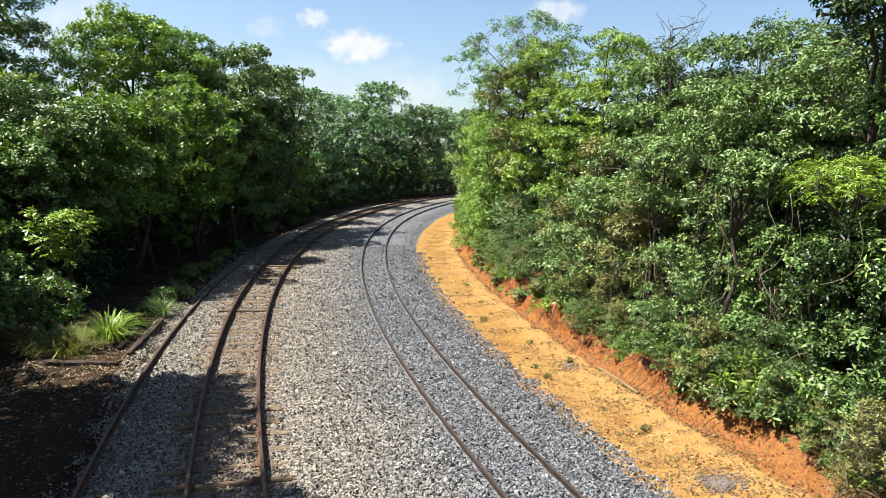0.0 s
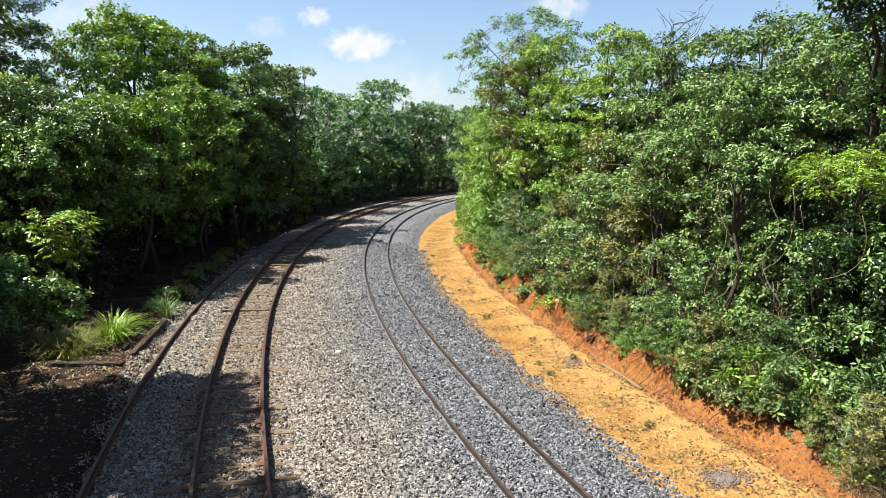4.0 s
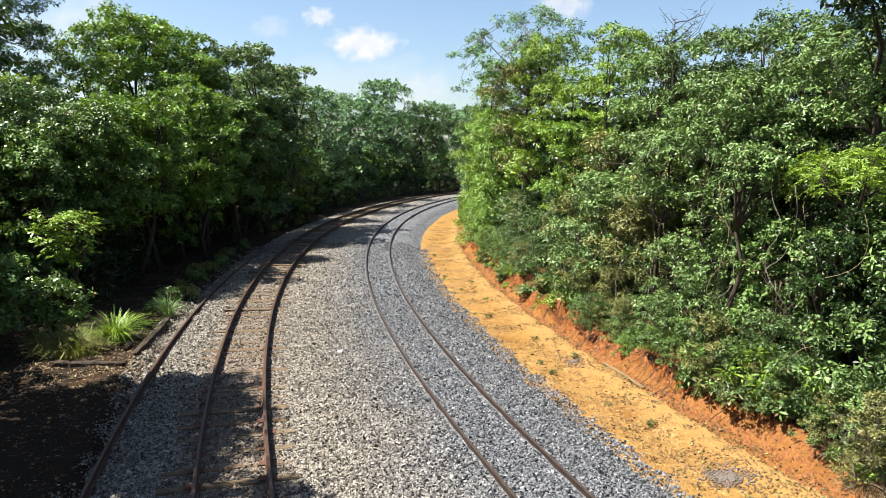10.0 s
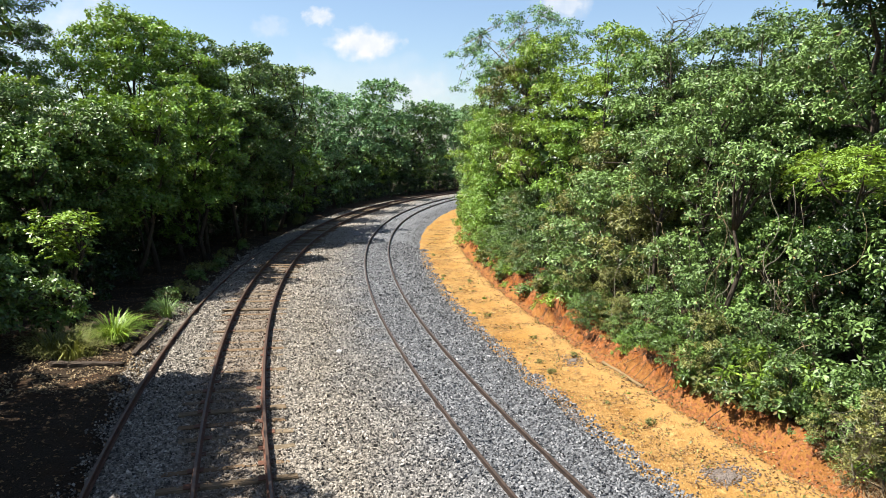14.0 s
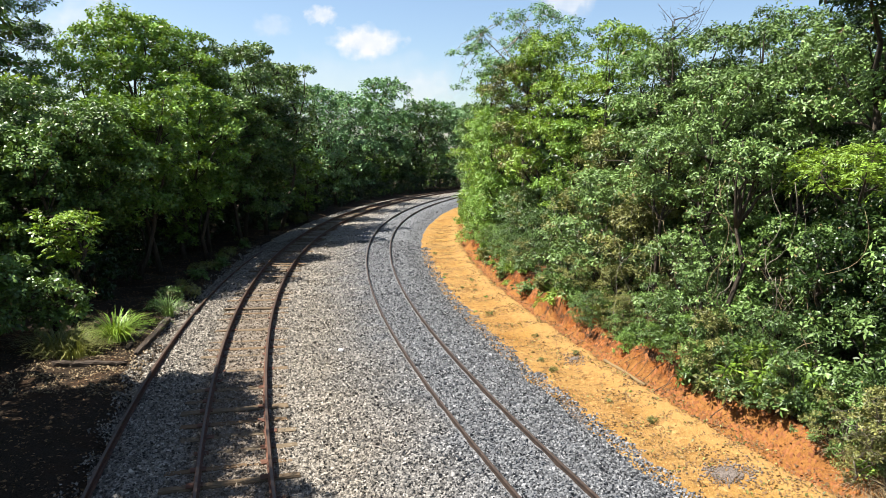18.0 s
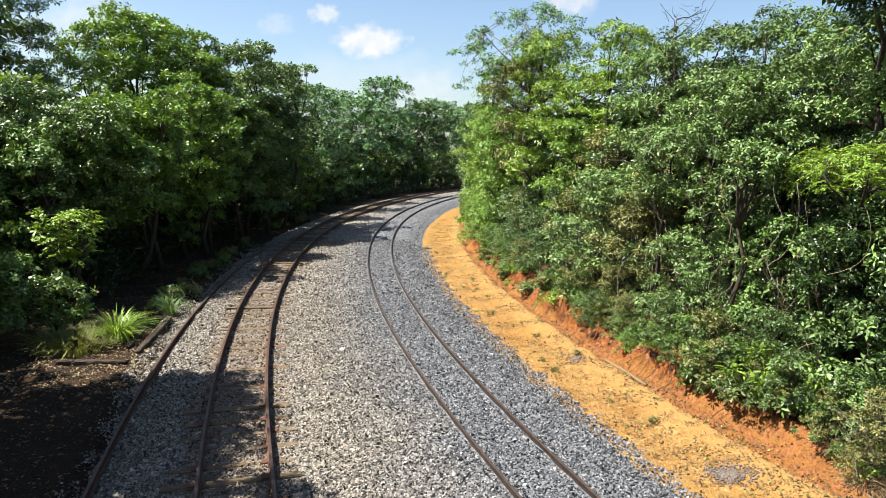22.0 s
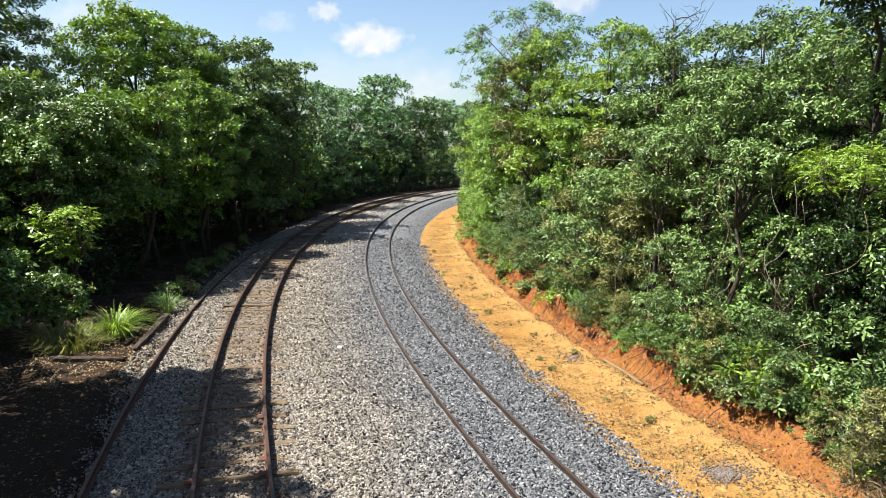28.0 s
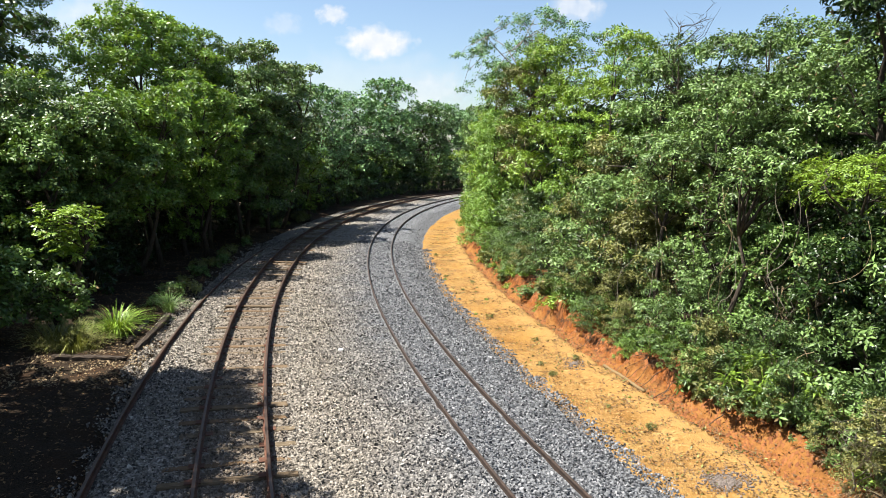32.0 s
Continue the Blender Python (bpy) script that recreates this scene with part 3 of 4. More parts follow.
def crown_mesh(seed, lobes, leaf, cover, mat, per=8, wide=0.42, fine=False, droop=0.25, ragged=0.3, whorl=True):
    """Leaves in whorls at shoot tips, or in feathery sprays, over the upper side of flat pads (centre, radii). Returns the mesh and the shoot tips."""
    rs = np.random.RandomState(seed)
    cs, outs = [], []
    C, Rr = np.array([l[0] for l in lobes]), np.array([l[1] for l in lobes])
    for i, (c, r) in enumerate(lobes):
        r = np.array(r)
        m = max(4, int(4.6 * r[0] * r[1] * cover / (0.6 * wide * leaf * leaf) / per))
        o = unit(rs.normal(size=(m, 3)) * (1, 1, 0.9))
        o[:, 2] = np.where((o[:, 2] < -0.1) & (rs.uniform(0, 1, m) < 0.86), -o[:, 2], o[:, 2])
        k = rs.uniform(0, 6.28, 5)
        lump = sum(np.sin(o @ (rs.normal(size=3) * 3.4) + k[j]) for j in range(5)) / 5
        rad = (1 - 0.35 * rs.uniform(0, 1, m) ** 2) * (1 + ragged * lump) + 0.10 * rs.normal(size=m)
        p = np.array(c) + o * r * rad[:, None]
        near = np.nonzero((np.abs(C - C[i]) < Rr + r).all(1))[0]
        inside = np.zeros(m, bool)
        for j in near:
            if j != i:
                inside |= (((p - C[j]) / Rr[j]) ** 2).sum(1) < 0.45
        ok = ~inside & (p[:, 2] > 0.05)
        cs.append(p[ok]), outs.append(o[ok])
    c, o = np.concatenate(cs), np.concatenate(outs)
    m = len(c)
    up = np.array([0, 0, 1.0])
    P, Hd, Nn, Ll = [], [], [], []
    if whorl:
        t = unit(o * 0.55 + up * 0.55 + 0.30 * rs.normal(size=(m, 3)))
        s = unit(np.cross(t, rs.normal(size=(m, 3))))
        q = np.cross(t, s)
        for k in range(per):
            a = 2.4 * k + rs.uniform(-0.35, 0.35, m)
            out = s * np.cos(a)[:, None] + q * np.sin(a)[:, None]
            f = k / per
            P.append(c - t * leaf * 0.75 * f + out * leaf * 0.10)
            Hd.append(unit(out + t * (0.55 - 0.75 * f) + 0.16 * rs.normal(size=(m, 3)) - up * droop * (0.4 + f)))
            Nn.append(t + out * 0.30 + 0.62 * rs.normal(size=(m, 3)))
            Ll.append(leaf * rs.uniform(0.7, 1.25, m))
    else:
        t = unit(o * 0.65 + up * 0.10 + 0.40 * rs.normal(size=(m, 3)))
        s = unit(np.cross(t, up) + 0.15 * rs.normal(size=(m, 3)))
        tl = leaf * per * 0.24 * rs.uniform(0.7, 1.25, m)
        for k in range(per):
            f = (k + 0.5) / per
            sg = 1 if k % 2 else -1
            P.append(c + t * (tl * (f - 0.35))[:, None] - up * (tl * droop * f * f)[:, None])
            Hd.append(unit(t * (0.35 + 0.4 * f) + s * sg * (0.95 - 0.4 * f) + 0.18 * rs.normal(size=(m, 3)) - up * droop * 0.6))
            Nn.append(up * 0.7 + o * 0.35 + 0.35 * rs.normal(size=(m, 3)))
            Ll.append(leaf * rs.uniform(0.75, 1.2, m))
    v, f = leaves(rs, np.concatenate(P), np.concatenate(Hd), np.concatenate(Ll), np.concatenate(Nn), wide, fine)
    return tris_mesh("crown", v, f, mat), c


def crown_lobes(rng, h, R, lo, n, size, belly=0.38):
    """Flat leafy pads filling an uneven crown of height h and radius R, that begins at height lo."""
    pa, pb = rng.uniform(0, 6.28), rng.uniform(0, 6.28)
    out = [((rng.uniform(-0.15, 0.15) * R, rng.uniform(-0.15, 0.15) * R, h - size * 0.55), (size * 1.1, size, size * 0.6))]
    for i in range(3):
        a, k = pa + 2.1 * i, size * rng.uniform(0.8, 1.1)
        out.append(((0.36 * R * math.cos(a), 0.36 * R * math.sin(a), h - size * rng.uniform(0.8, 1.2)), (k, k, k * 0.7)))
    for i in range(n - 1):
        f = (i + 0.5) / (n - 1)
        z = lo + size * 0.5 + (h - lo - size * 1.0) * f ** 0.85
        prof = R * max(0.06, 1 - abs((f - belly) / max(1.03 - belly, belly + 0.10)) ** 2.3) ** 0.5
        a = i * 2.4 + rng.uniform(-0.5, 0.5)
        prof *= 1 + 0.17 * math.sin(2 * a + pa + 3 * f) + 0.12 * math.sin(3 * a + pb - 4 * f)
        k = size * rng.choice((0.55, 0.75, 0.9, 1.05, 1.3))
        q = max(0.05, prof - k * 0.55) * (rng.uniform(0.15, 0.7) if i % 6 == 5 else rng.uniform(0.82, 1.12))
        out.append(((q * math.cos(a), q * math.sin(a), z + rng.uniform(-0.5, 0.5) * size), (k * rng.uniform(0.9, 1.3), k, k * rng.uniform(0.50, 0.80))))
    return out


def tree(name, x, y, h, R, lo, n, size, leaf, cover, pal, seed, label, fine=False, trunk_r=0.10, bark_mat=None, twigs=5, lobes=None, ragged=0.3, per=8, wide=0.44, droop=0.45, group="", category="tree", belly=0.38, whorl=True, limbs=7):
    """A tree or shrub: trunk, main limbs, finer branches and twigs, and a crown of leaves."""
    r = random.Random(seed)
    bark_mat = bark_mat or BARK
    base = float(ground_z(np.array(x), np.array(y))) - 0.04
    t = new(name)
    t.matrix_basis = pose(x, y, base)
    lobes = lobes or crown_lobes(r, h, R, lo, n, size, belly)
    top = max(lobes, key=lambda l: l[0][2])[0]
    line = bend((0, 0, 0), top, r, 0.06, 6)
    part("trunk", tubes("trunk", [(line, [trunk_r * (1.25 if i == 0 else 1 - 0.15 * i) for i in range(7)])], bark_mat), None, t)
    rest = [l for l in lobes if l[0] != top]
    main = rest[:: max(1, len(rest) // max(limbs, 1))][:limbs]
    for c, rad in main:
        k = max(1, min(4, int(6 * max(0.05, (c[2] - rad[2] * 1.6)) / max(top[2], 0.1))))
        part("limb", tubes("limb", [(bend(line[k], c, r, 0.10, 4), [trunk_r * f for f in (0.55, 0.42, 0.32, 0.22, 0.12)])], bark_mat, 5 if h > 4 else 3), None, t)
    me, roots = crown_mesh(seed, lobes, leaf, cover, LEAF[pal], per, wide, fine, droop, ragged, whorl)
    part("crown", me, None, t)
    many = []
    for c, rad in rest:
        if twigs and (c, rad) not in main:
            hub = min([l[0] for l in main] + [tuple(p) for p in line[2:]], key=lambda p: (Vector(p) - Vector(c)).length + (0.5 if p[2] > c[2] else 0))
            many.append((bend(hub, c, r, 0.12, 3), [trunk_r * f for f in (0.22, 0.17, 0.12, 0.07)]))
    if twigs:
        for c, rad in lobes:
            near = roots[((roots - np.array(c)) ** 2).sum(1) < (max(rad) * 1.2) ** 2]
            for p in near[: twigs * 37: 37]:
                many.append((bend(c, p, r, 0.12, 3), [trunk_r * f for f in (0.11, 0.08, 0.06, 0.04)]))
    if many:
        tagged(part("twigwork", tubes("twigwork", many, bark_mat, 3), None, t), kind="stuff")
    return tagged(t, label, category, group)


swaying = []
# trees along the old track, outside of the curve
LT = "trees outside the curve"
t = tree("tall_tree", -18.8, 29.0, 14.6, 2.4, 4.6, 90, 0.60, 0.16, 1.3, "grey", 11, "tall thin-crowned grey-green tree against the sky", twigs=2, ragged=0.45, group=LT, wide=0.38, belly=0.3)
swaying.append((t, 0.25, 0.0))
t = tree("broad_tree", -14.7, 34.5, 11.2, 3.5, 4.0, 110, 0.85, 0.19, 1.4, "fresh", 12, "broad round-crowned green tree at the forest edge", wide=0.5, droop=0.35, trunk_r=0.14, ragged=0.35, group=LT, belly=0.45, twigs=1)
swaying.append((t, 0.08, 1.0))
for i, (x, y, h, R, pal, lo) in enumerate([
        (-12.8, 20.8, 5.6, 1.5, "mid", 0.9), (-16.2, 24.6, 7.6, 2.2, "yellow", 1.0), (-10.4, 18.8, 3.3, 0.65, "yellow", 1.8), (-10.3, 17.6, 1.7, 0.8, "mid", 0.2), (-11.2, 16.2, 2.6, 1.0, "mid", 0.3), (-10.5, 30.0, 7.6, 1.4, "fresh", 2.6),
        # some trees take the dark palette to paint the forest interior's shade
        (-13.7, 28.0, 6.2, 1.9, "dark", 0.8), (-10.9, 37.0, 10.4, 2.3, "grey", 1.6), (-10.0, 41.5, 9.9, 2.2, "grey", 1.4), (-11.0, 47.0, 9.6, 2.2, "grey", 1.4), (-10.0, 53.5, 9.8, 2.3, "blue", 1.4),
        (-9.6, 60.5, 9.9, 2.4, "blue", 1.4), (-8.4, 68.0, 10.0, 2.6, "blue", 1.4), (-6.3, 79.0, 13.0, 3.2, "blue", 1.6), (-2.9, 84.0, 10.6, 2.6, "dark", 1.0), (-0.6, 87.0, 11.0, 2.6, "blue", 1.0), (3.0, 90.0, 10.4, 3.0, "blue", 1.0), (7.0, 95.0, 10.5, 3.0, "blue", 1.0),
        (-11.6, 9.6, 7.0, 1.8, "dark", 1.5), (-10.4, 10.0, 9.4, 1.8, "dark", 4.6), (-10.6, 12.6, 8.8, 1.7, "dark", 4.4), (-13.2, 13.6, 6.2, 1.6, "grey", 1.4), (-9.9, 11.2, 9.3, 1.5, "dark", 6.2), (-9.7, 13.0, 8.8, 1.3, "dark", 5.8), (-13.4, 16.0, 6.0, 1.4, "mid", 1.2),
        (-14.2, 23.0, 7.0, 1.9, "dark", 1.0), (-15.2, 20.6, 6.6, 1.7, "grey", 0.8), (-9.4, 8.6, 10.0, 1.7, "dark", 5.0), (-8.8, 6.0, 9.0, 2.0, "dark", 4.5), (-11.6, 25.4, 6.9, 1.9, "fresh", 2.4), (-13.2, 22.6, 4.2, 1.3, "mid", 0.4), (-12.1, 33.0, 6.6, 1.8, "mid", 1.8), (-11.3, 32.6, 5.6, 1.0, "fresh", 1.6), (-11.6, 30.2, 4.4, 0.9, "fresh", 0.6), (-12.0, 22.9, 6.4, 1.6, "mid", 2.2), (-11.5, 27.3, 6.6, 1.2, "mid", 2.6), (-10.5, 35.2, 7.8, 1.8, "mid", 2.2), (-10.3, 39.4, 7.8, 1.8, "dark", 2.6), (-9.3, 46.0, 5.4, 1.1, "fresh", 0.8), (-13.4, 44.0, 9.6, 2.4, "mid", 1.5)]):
    leaf = 0.19 if y < 14 else 0.13 if y < 24 else 0.17 if y < 42 else 0.24 if y < 66 else 0.32
    tree("forest_tree", x, y, h, R, lo, 36 if y < 44 else 32, R * 0.36, leaf, 1.8 if 22.7 < y < 45 and lo > 1.5 else 1.5 if 30 < y < 45 or y < 14 else 1.05, pal, 40 + i, "leafy tropical tree in the shaded forest edge", twigs=1, trunk_r=0.11, ragged=0.35, group=LT, belly=0.58, whorl=pal != "yellow", fine=15 < y < 22, droop=0.3, wide=0.40 if pal == "yellow" else 0.54, per=12 if pal == "yellow" else 8)

# trees inside the curve
RT = "trees inside the curve"
t = tree("sparse_tree", 4.0, 33.5, 11.0, 4.0, 7.2, 70, 0.46, 0.15, 0.6, "blue", 71, "tall airy tree with thin feathery crown and pale branches", twigs=3, ragged=0.5, bark_mat=BARK_PALE, trunk_r=0.10, group=RT, belly=0.3, wide=0.36)
swaying.append((t, 0.30, 2.0))
# this crown's shaded, backlit look is painted with near-black leaves
t = tree("dark_tree", 9.8, 14.2, 11.4, 2.1, 6.5, 56, 0.70, 0.15, 1.7, "shade_deep", 72, "tall dense tree overhanging the bank, leaves coloured dark for its shaded side", trunk_r=0.16, group=RT, twigs=1)
swaying.append((t, 0.10, 3.0))
for i, (x, y, h, R, pal, lo) in enumerate([
        (2.9, 43.0, 7.4, 2.0, "yellow", 0.4), (2.8, 50.0, 8.0, 2.2, "mid", 0.4), (3.9, 58.0, 8.4, 2.4, "mid", 0.4), (3.3, 37.5, 9.4, 1.9, "fresh", 2.6), (3.0, 35.5, 6.4, 1.5, "fresh", 0.4), (4.5, 30.2, 9.3, 1.9, "yellow", 1.4),
        (5.6, 28.2, 7.6, 1.6, "yellow", 0.6), (6.6, 26.0, 8.6, 1.5, "yellow", 4.0), (6.4, 21.8, 7.4, 1.5, "mid", 1.6), (7.4, 19.8, 8.1, 1.7, "grey", 3.5), (8.9, 18.2, 7.9, 1.8, "grey", 3.3),
        (7.1, 16.7, 6.3, 1.5, "grey", 3.4), (9.2, 15.6, 7.3, 1.6, "grey", 3.8), (7.8, 12.6, 5.0, 1.1, "yellow", 3.7), (7.7, 14.1, 4.9, 0.85, "yellow", 3.8), (5.9, 18.4, 5.2, 1.1, "grey", 2.8), (9.4, 12.2, 6.6, 1.4, "mid", 2.6), (9.6, 9.8, 5.6, 1.8, "dark", 0.4), (9.0, 6.4, 5.4, 2.0, "mid", 0.4),
        # near-black entries put canopy shade and dark crown gaps into the leaf colour
        (5.7, 24.2, 5.4, 1.2, "olive", 1.8), (6.4, 19.4, 4.6, 1.1, "olive", 2.2), (8.6, 14.2, 4.0, 1.2, "shade_deep", 1.4), (7.6, 16.4, 4.0, 1.1, "dark", 1.5), (6.3, 15.6, 4.2, 0.8, "grey", 2.4), (7.3, 12.5, 3.3, 0.8, "shade_deep", 1.5), (8.0, 12.3, 4.0, 0.9, "shade_deep", 1.4), (8.1, 11.0, 3.8, 1.0, "shade_deep", 0.8), (6.5, 14.4, 5.2, 0.6, "grey", 4.2), (7.1, 14.3, 3.5, 0.8, "mid", 1.5), (7.5, 12.9, 3.5, 0.7, "grey", 1.7), (3.6, 32.0, 8.8, 1.6, "olive", 3.4), (5.0, 26.4, 5.6, 1.2, "fresh", 0.8), (8.3, 21.4, 7.0, 1.7, "shade_deep", 2.0), (9.7, 19.3, 6.9, 1.7, "shade_deep", 2.0), (7.4, 24.4, 6.6, 1.6, "shade_deep", 1.6), (8.7, 16.8, 5.8, 1.4, "shade_deep", 2.0)]):
    feathery = pal == "yellow" and y < 20
    leaf = 0.085 if feathery else 0.092 if y < 15 else 0.11 if y < 20 else 0.13 if y < 28 else 0.15 if y < 36 else 0.17 if y < 46 else 0.22
    tree("bank_tree", x, y, h, R, lo, 24 if feathery else 32, R * (0.26 if feathery else 0.36), leaf, 0.9 if feathery or pal == "grey" else 1.05, pal, 80 + i, "leafy tree on the orange bank, in sunlit or shade-dark leaf colours", fine=y < 15 and not feathery, per=14 if feathery else 8, wide=0.34 if feathery else 0.44, droop=0.6, twigs=1, trunk_r=0.085, ragged=0.7 if feathery else 0.36, group=RT, belly=0.5, whorl=not feathery)

# shrubs on both edges: a few kinds, then copies
SH = "shrubs of the forest edge"
kinds = []
for i, (h, R, pal, leaf, fine) in enumerate([(2.0, 0.95, "mid", 0.092, False), (2.6, 1.0, "olive", 0.088, False), (1.6, 0.85, "fresh", 0.088, False), (3.2, 1.2, "grey", 0.11, False),
                                             (2.2, 1.1, "shade_deep", 0.2, False), (3.4, 1.4, "fresh", 0.19, False), (4.4, 1.6, "dark", 0.27, False), (2.8, 1.3, "yellow", 0.20, False), (2.6, 1.1, "dark", 0.10, False)]):
    kinds.append(tree("shrub", 0, 0, h, R, 0.0, 24, R * 0.33, leaf, 0.72, pal, 120 + i, "bushy shrub growing at the forest edge", fine=fine, twigs=0, trunk_r=0.035, group=SH, category="shrub", limbs=4))
used = set()


def place(kind, x, y, s=1.0, lift=0.0):
    z = float(ground_z(np.array(x), np.array(y))) - 0.05 + lift
    m = pose(x, y, z, 0, 0, rng.uniform(0, 360))
    if kind not in used:
        used.add(kind)
        kinds[kind].matrix_basis = m
        kinds[kind].scale = (s, s, s)
        return kinds[kind]
    c = copy_thing(kinds[kind], m)
    c.scale = (s, s, s)
    return c


y = 8.2
while y < 34:
    back = 0.4 if y < 15 else 0.45 if y < 20.5 else 0.15
    place(rng.choice((0, 1, 8, 2) if y > 14 else (0, 1, 8, 8)), right_of(y, 5.15 + back + rng.uniform(-0.15, 0.35)), y, rng.uniform(0.4, 0.8))
    if rng.random() < 0.6:
        place(rng.choice((0, 2, 0) if y > 14 else (0, 8)), right_of(y, 5.35 + back), y + 0.6, rng.uniform(0.4, 0.7))
    if not 11.5 < y < 18.5:
        place(rng.choice((8, 1, 3, 8)), right_of(y, 6.6 + rng.uniform(-0.2, 0.4)), y + 0.4, rng.uniform(0.9, 1.3))
    place(8, right_of(y, (8.4 if 12 < y < 18 else 7.7) + rng.uniform(-0.2, 0.3)), y, rng.uniform(0.9, 1.2))
    y += rng.uniform(1.0, 1.5)
while y < 62:
    place(rng.choice((5, 7, 5)), right_of(y, 5.0 + rng.uniform(-0.3, 0.4)), y, rng.uniform(0.5, 0.8))
    place(rng.choice((5, 5, 7)), right_of(y, 6.6 + rng.uniform(-0.2, 0.4)), y + 0.6, rng.uniform(1.0, 1.4))
    y += rng.uniform(1.6, 2.3)
# left edge: near-black shrub kind paints the shade at the wood's foot
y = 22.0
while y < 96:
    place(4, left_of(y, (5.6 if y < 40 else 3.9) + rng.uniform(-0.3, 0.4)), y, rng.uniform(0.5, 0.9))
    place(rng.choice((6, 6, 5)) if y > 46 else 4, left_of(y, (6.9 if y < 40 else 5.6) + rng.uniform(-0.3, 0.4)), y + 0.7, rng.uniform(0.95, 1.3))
    y += rng.uniform(1.9, 2.7)
place(1, 5.6, 19.8, 1.2)
place(8, 8.6, 17.4, 1.3)
place(3, right_of(15.4, 6.2), 15.4, 0.8)
place(0, right_of(14.0, 6.0), 14.0, 1.0)
place(3, right_of(17.0, 6.3), 17.0, 0.85)
for x, y, k in ((9.3, 19.8, 1.5), (10.3, 20.6, 1.5), (8.8, 15.9, 0.9), (10.6, 16.4, 1.2), (9.9, 14.6, 1.2), (11.2, 18.0, 1.5)):
    place(8, x, y, k)
for y, k in ((9.4, 0.8), (10.2, 0.9), (11.0, 0.8), (11.8, 0.9), (12.6, 0.7), (13.3, 0.6)):
    place(8, right_of(y, 6.5 + rng.uniform(-0.2, 0.3)), y, k)
place(1, 6.9, 9.9, 0.7)
place(1, 7.2, 9.0, 0.8)
for y in (41.0, 43.5, 46.5, 50.0, 54.0):
    place(4, left_of(y, 3.4 + rng.uniform(-0.2, 0.2)), y, rng.uniform(0.55, 0.8))

y = 10.4
while y < 19.5:
    place(rng.choice((0, 1, 8, 2)), right_of(y, 5.0 + 0.38 * float(smooth(16.5, 12.5, y)) + rng.uniform(-0.02, 0.2)), y, rng.uniform(0.28, 0.48))
    y += rng.uniform(0.6, 1.3)

# inner woods behind both edges, their shade put into dark leaf colours
NEAR_INNER = tree("inner_tree", -13.9, 22.4, 6.0, 2.0, 0.3, 30, 0.60, 0.205, 0.8, "dark", 161, "dense tree in the inner woods, leaves coloured dark for shade", twigs=0, group="inner woods")
for x, y, k in ((12.4, 21.5, 1.25), (14.6, 22.5, 1.3), (-18.0, 13.5, 1.6), (-18.4, 17.5, 1.65), (-18.9, 21.5, 1.65), (-19.6, 25.5, 1.7), (-15.5, 16.5, 1.15), (-16.0, 12.0, 1.3)):
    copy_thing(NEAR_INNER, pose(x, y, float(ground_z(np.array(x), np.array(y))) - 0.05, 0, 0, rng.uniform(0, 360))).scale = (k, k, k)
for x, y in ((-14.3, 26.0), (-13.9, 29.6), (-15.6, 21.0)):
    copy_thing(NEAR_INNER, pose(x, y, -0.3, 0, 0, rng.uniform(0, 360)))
INNER = tree("inner_tree", right_of(8.0, 10), 8.0, 6.4, 2.2, 0.3, 26, 0.75, 0.44, 0.9, "shade_deep", 160, "dense tree in the inner woods, leaves coloured dark for shade", twigs=0, group="inner woods")
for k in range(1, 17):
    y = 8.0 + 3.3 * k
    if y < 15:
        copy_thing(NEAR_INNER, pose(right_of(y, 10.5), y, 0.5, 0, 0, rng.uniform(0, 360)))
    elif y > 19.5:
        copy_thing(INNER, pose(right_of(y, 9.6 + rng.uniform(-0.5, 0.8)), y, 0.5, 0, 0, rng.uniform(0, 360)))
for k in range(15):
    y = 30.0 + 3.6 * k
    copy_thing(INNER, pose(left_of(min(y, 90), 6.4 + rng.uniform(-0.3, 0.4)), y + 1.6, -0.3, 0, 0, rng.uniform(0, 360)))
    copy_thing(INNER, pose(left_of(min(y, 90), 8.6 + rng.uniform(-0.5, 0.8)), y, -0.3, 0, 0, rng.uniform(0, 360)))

for x, y, k in ((-9.5, 90, 1.5), (-5.8, 93, 1.6), (-2.4, 97, 1.5), (1.5, 101, 1.7), (6.0, 106, 1.7), (11.0, 110, 1.8)):
    copy_thing(INNER, pose(x, y, -0.3, 0, 0, rng.uniform(0, 360))).scale = (k, k, k)

# deeper woods
for y in (1, *range(38, 100, 9)):
    k = rng.uniform(0.95, 1.15)
    copy_thing(INNER, pose(left_of(min(y, 92), 10.0 + rng.uniform(-1, 1.5)), y + rng.uniform(-1, 1), -0.3, 0, 0, rng.uniform(0, 360))).scale = (k, k, k)

# ---- grasses, herbs, stems and litter ----


def plain_material(name, lo, hi, rough=0.85, scale=14.0):
    m, nt, p = material(name, rough, 0.25)
    isl = nt.nodes.new("ShaderNodeNewGeometry").outputs["Random Per Island"]
    n = noise_out(nt, scale, 4.0)
    f = math_out(nt, "ADD", math_out(nt, "MULTIPLY", isl, 0.7), math_out(nt, "MULTIPLY", n, 0.4))
    nt.links.new(mix(nt, f, lo, hi), p.inputs["Base Color"])
    return m


STRAW = plain_material("dry_stem", (0.1, 0.0693, 0.0347), (0.262, 0.2, 0.115))
DEAD = plain_material("dead_leaf", (0.0462, 0.0246, 0.0108), (0.193, 0.115, 0.0501))
PEBBLE = plain_material("grey_pebble", (0.050, 0.040, 0.034), (0.19, 0.155, 0.130))


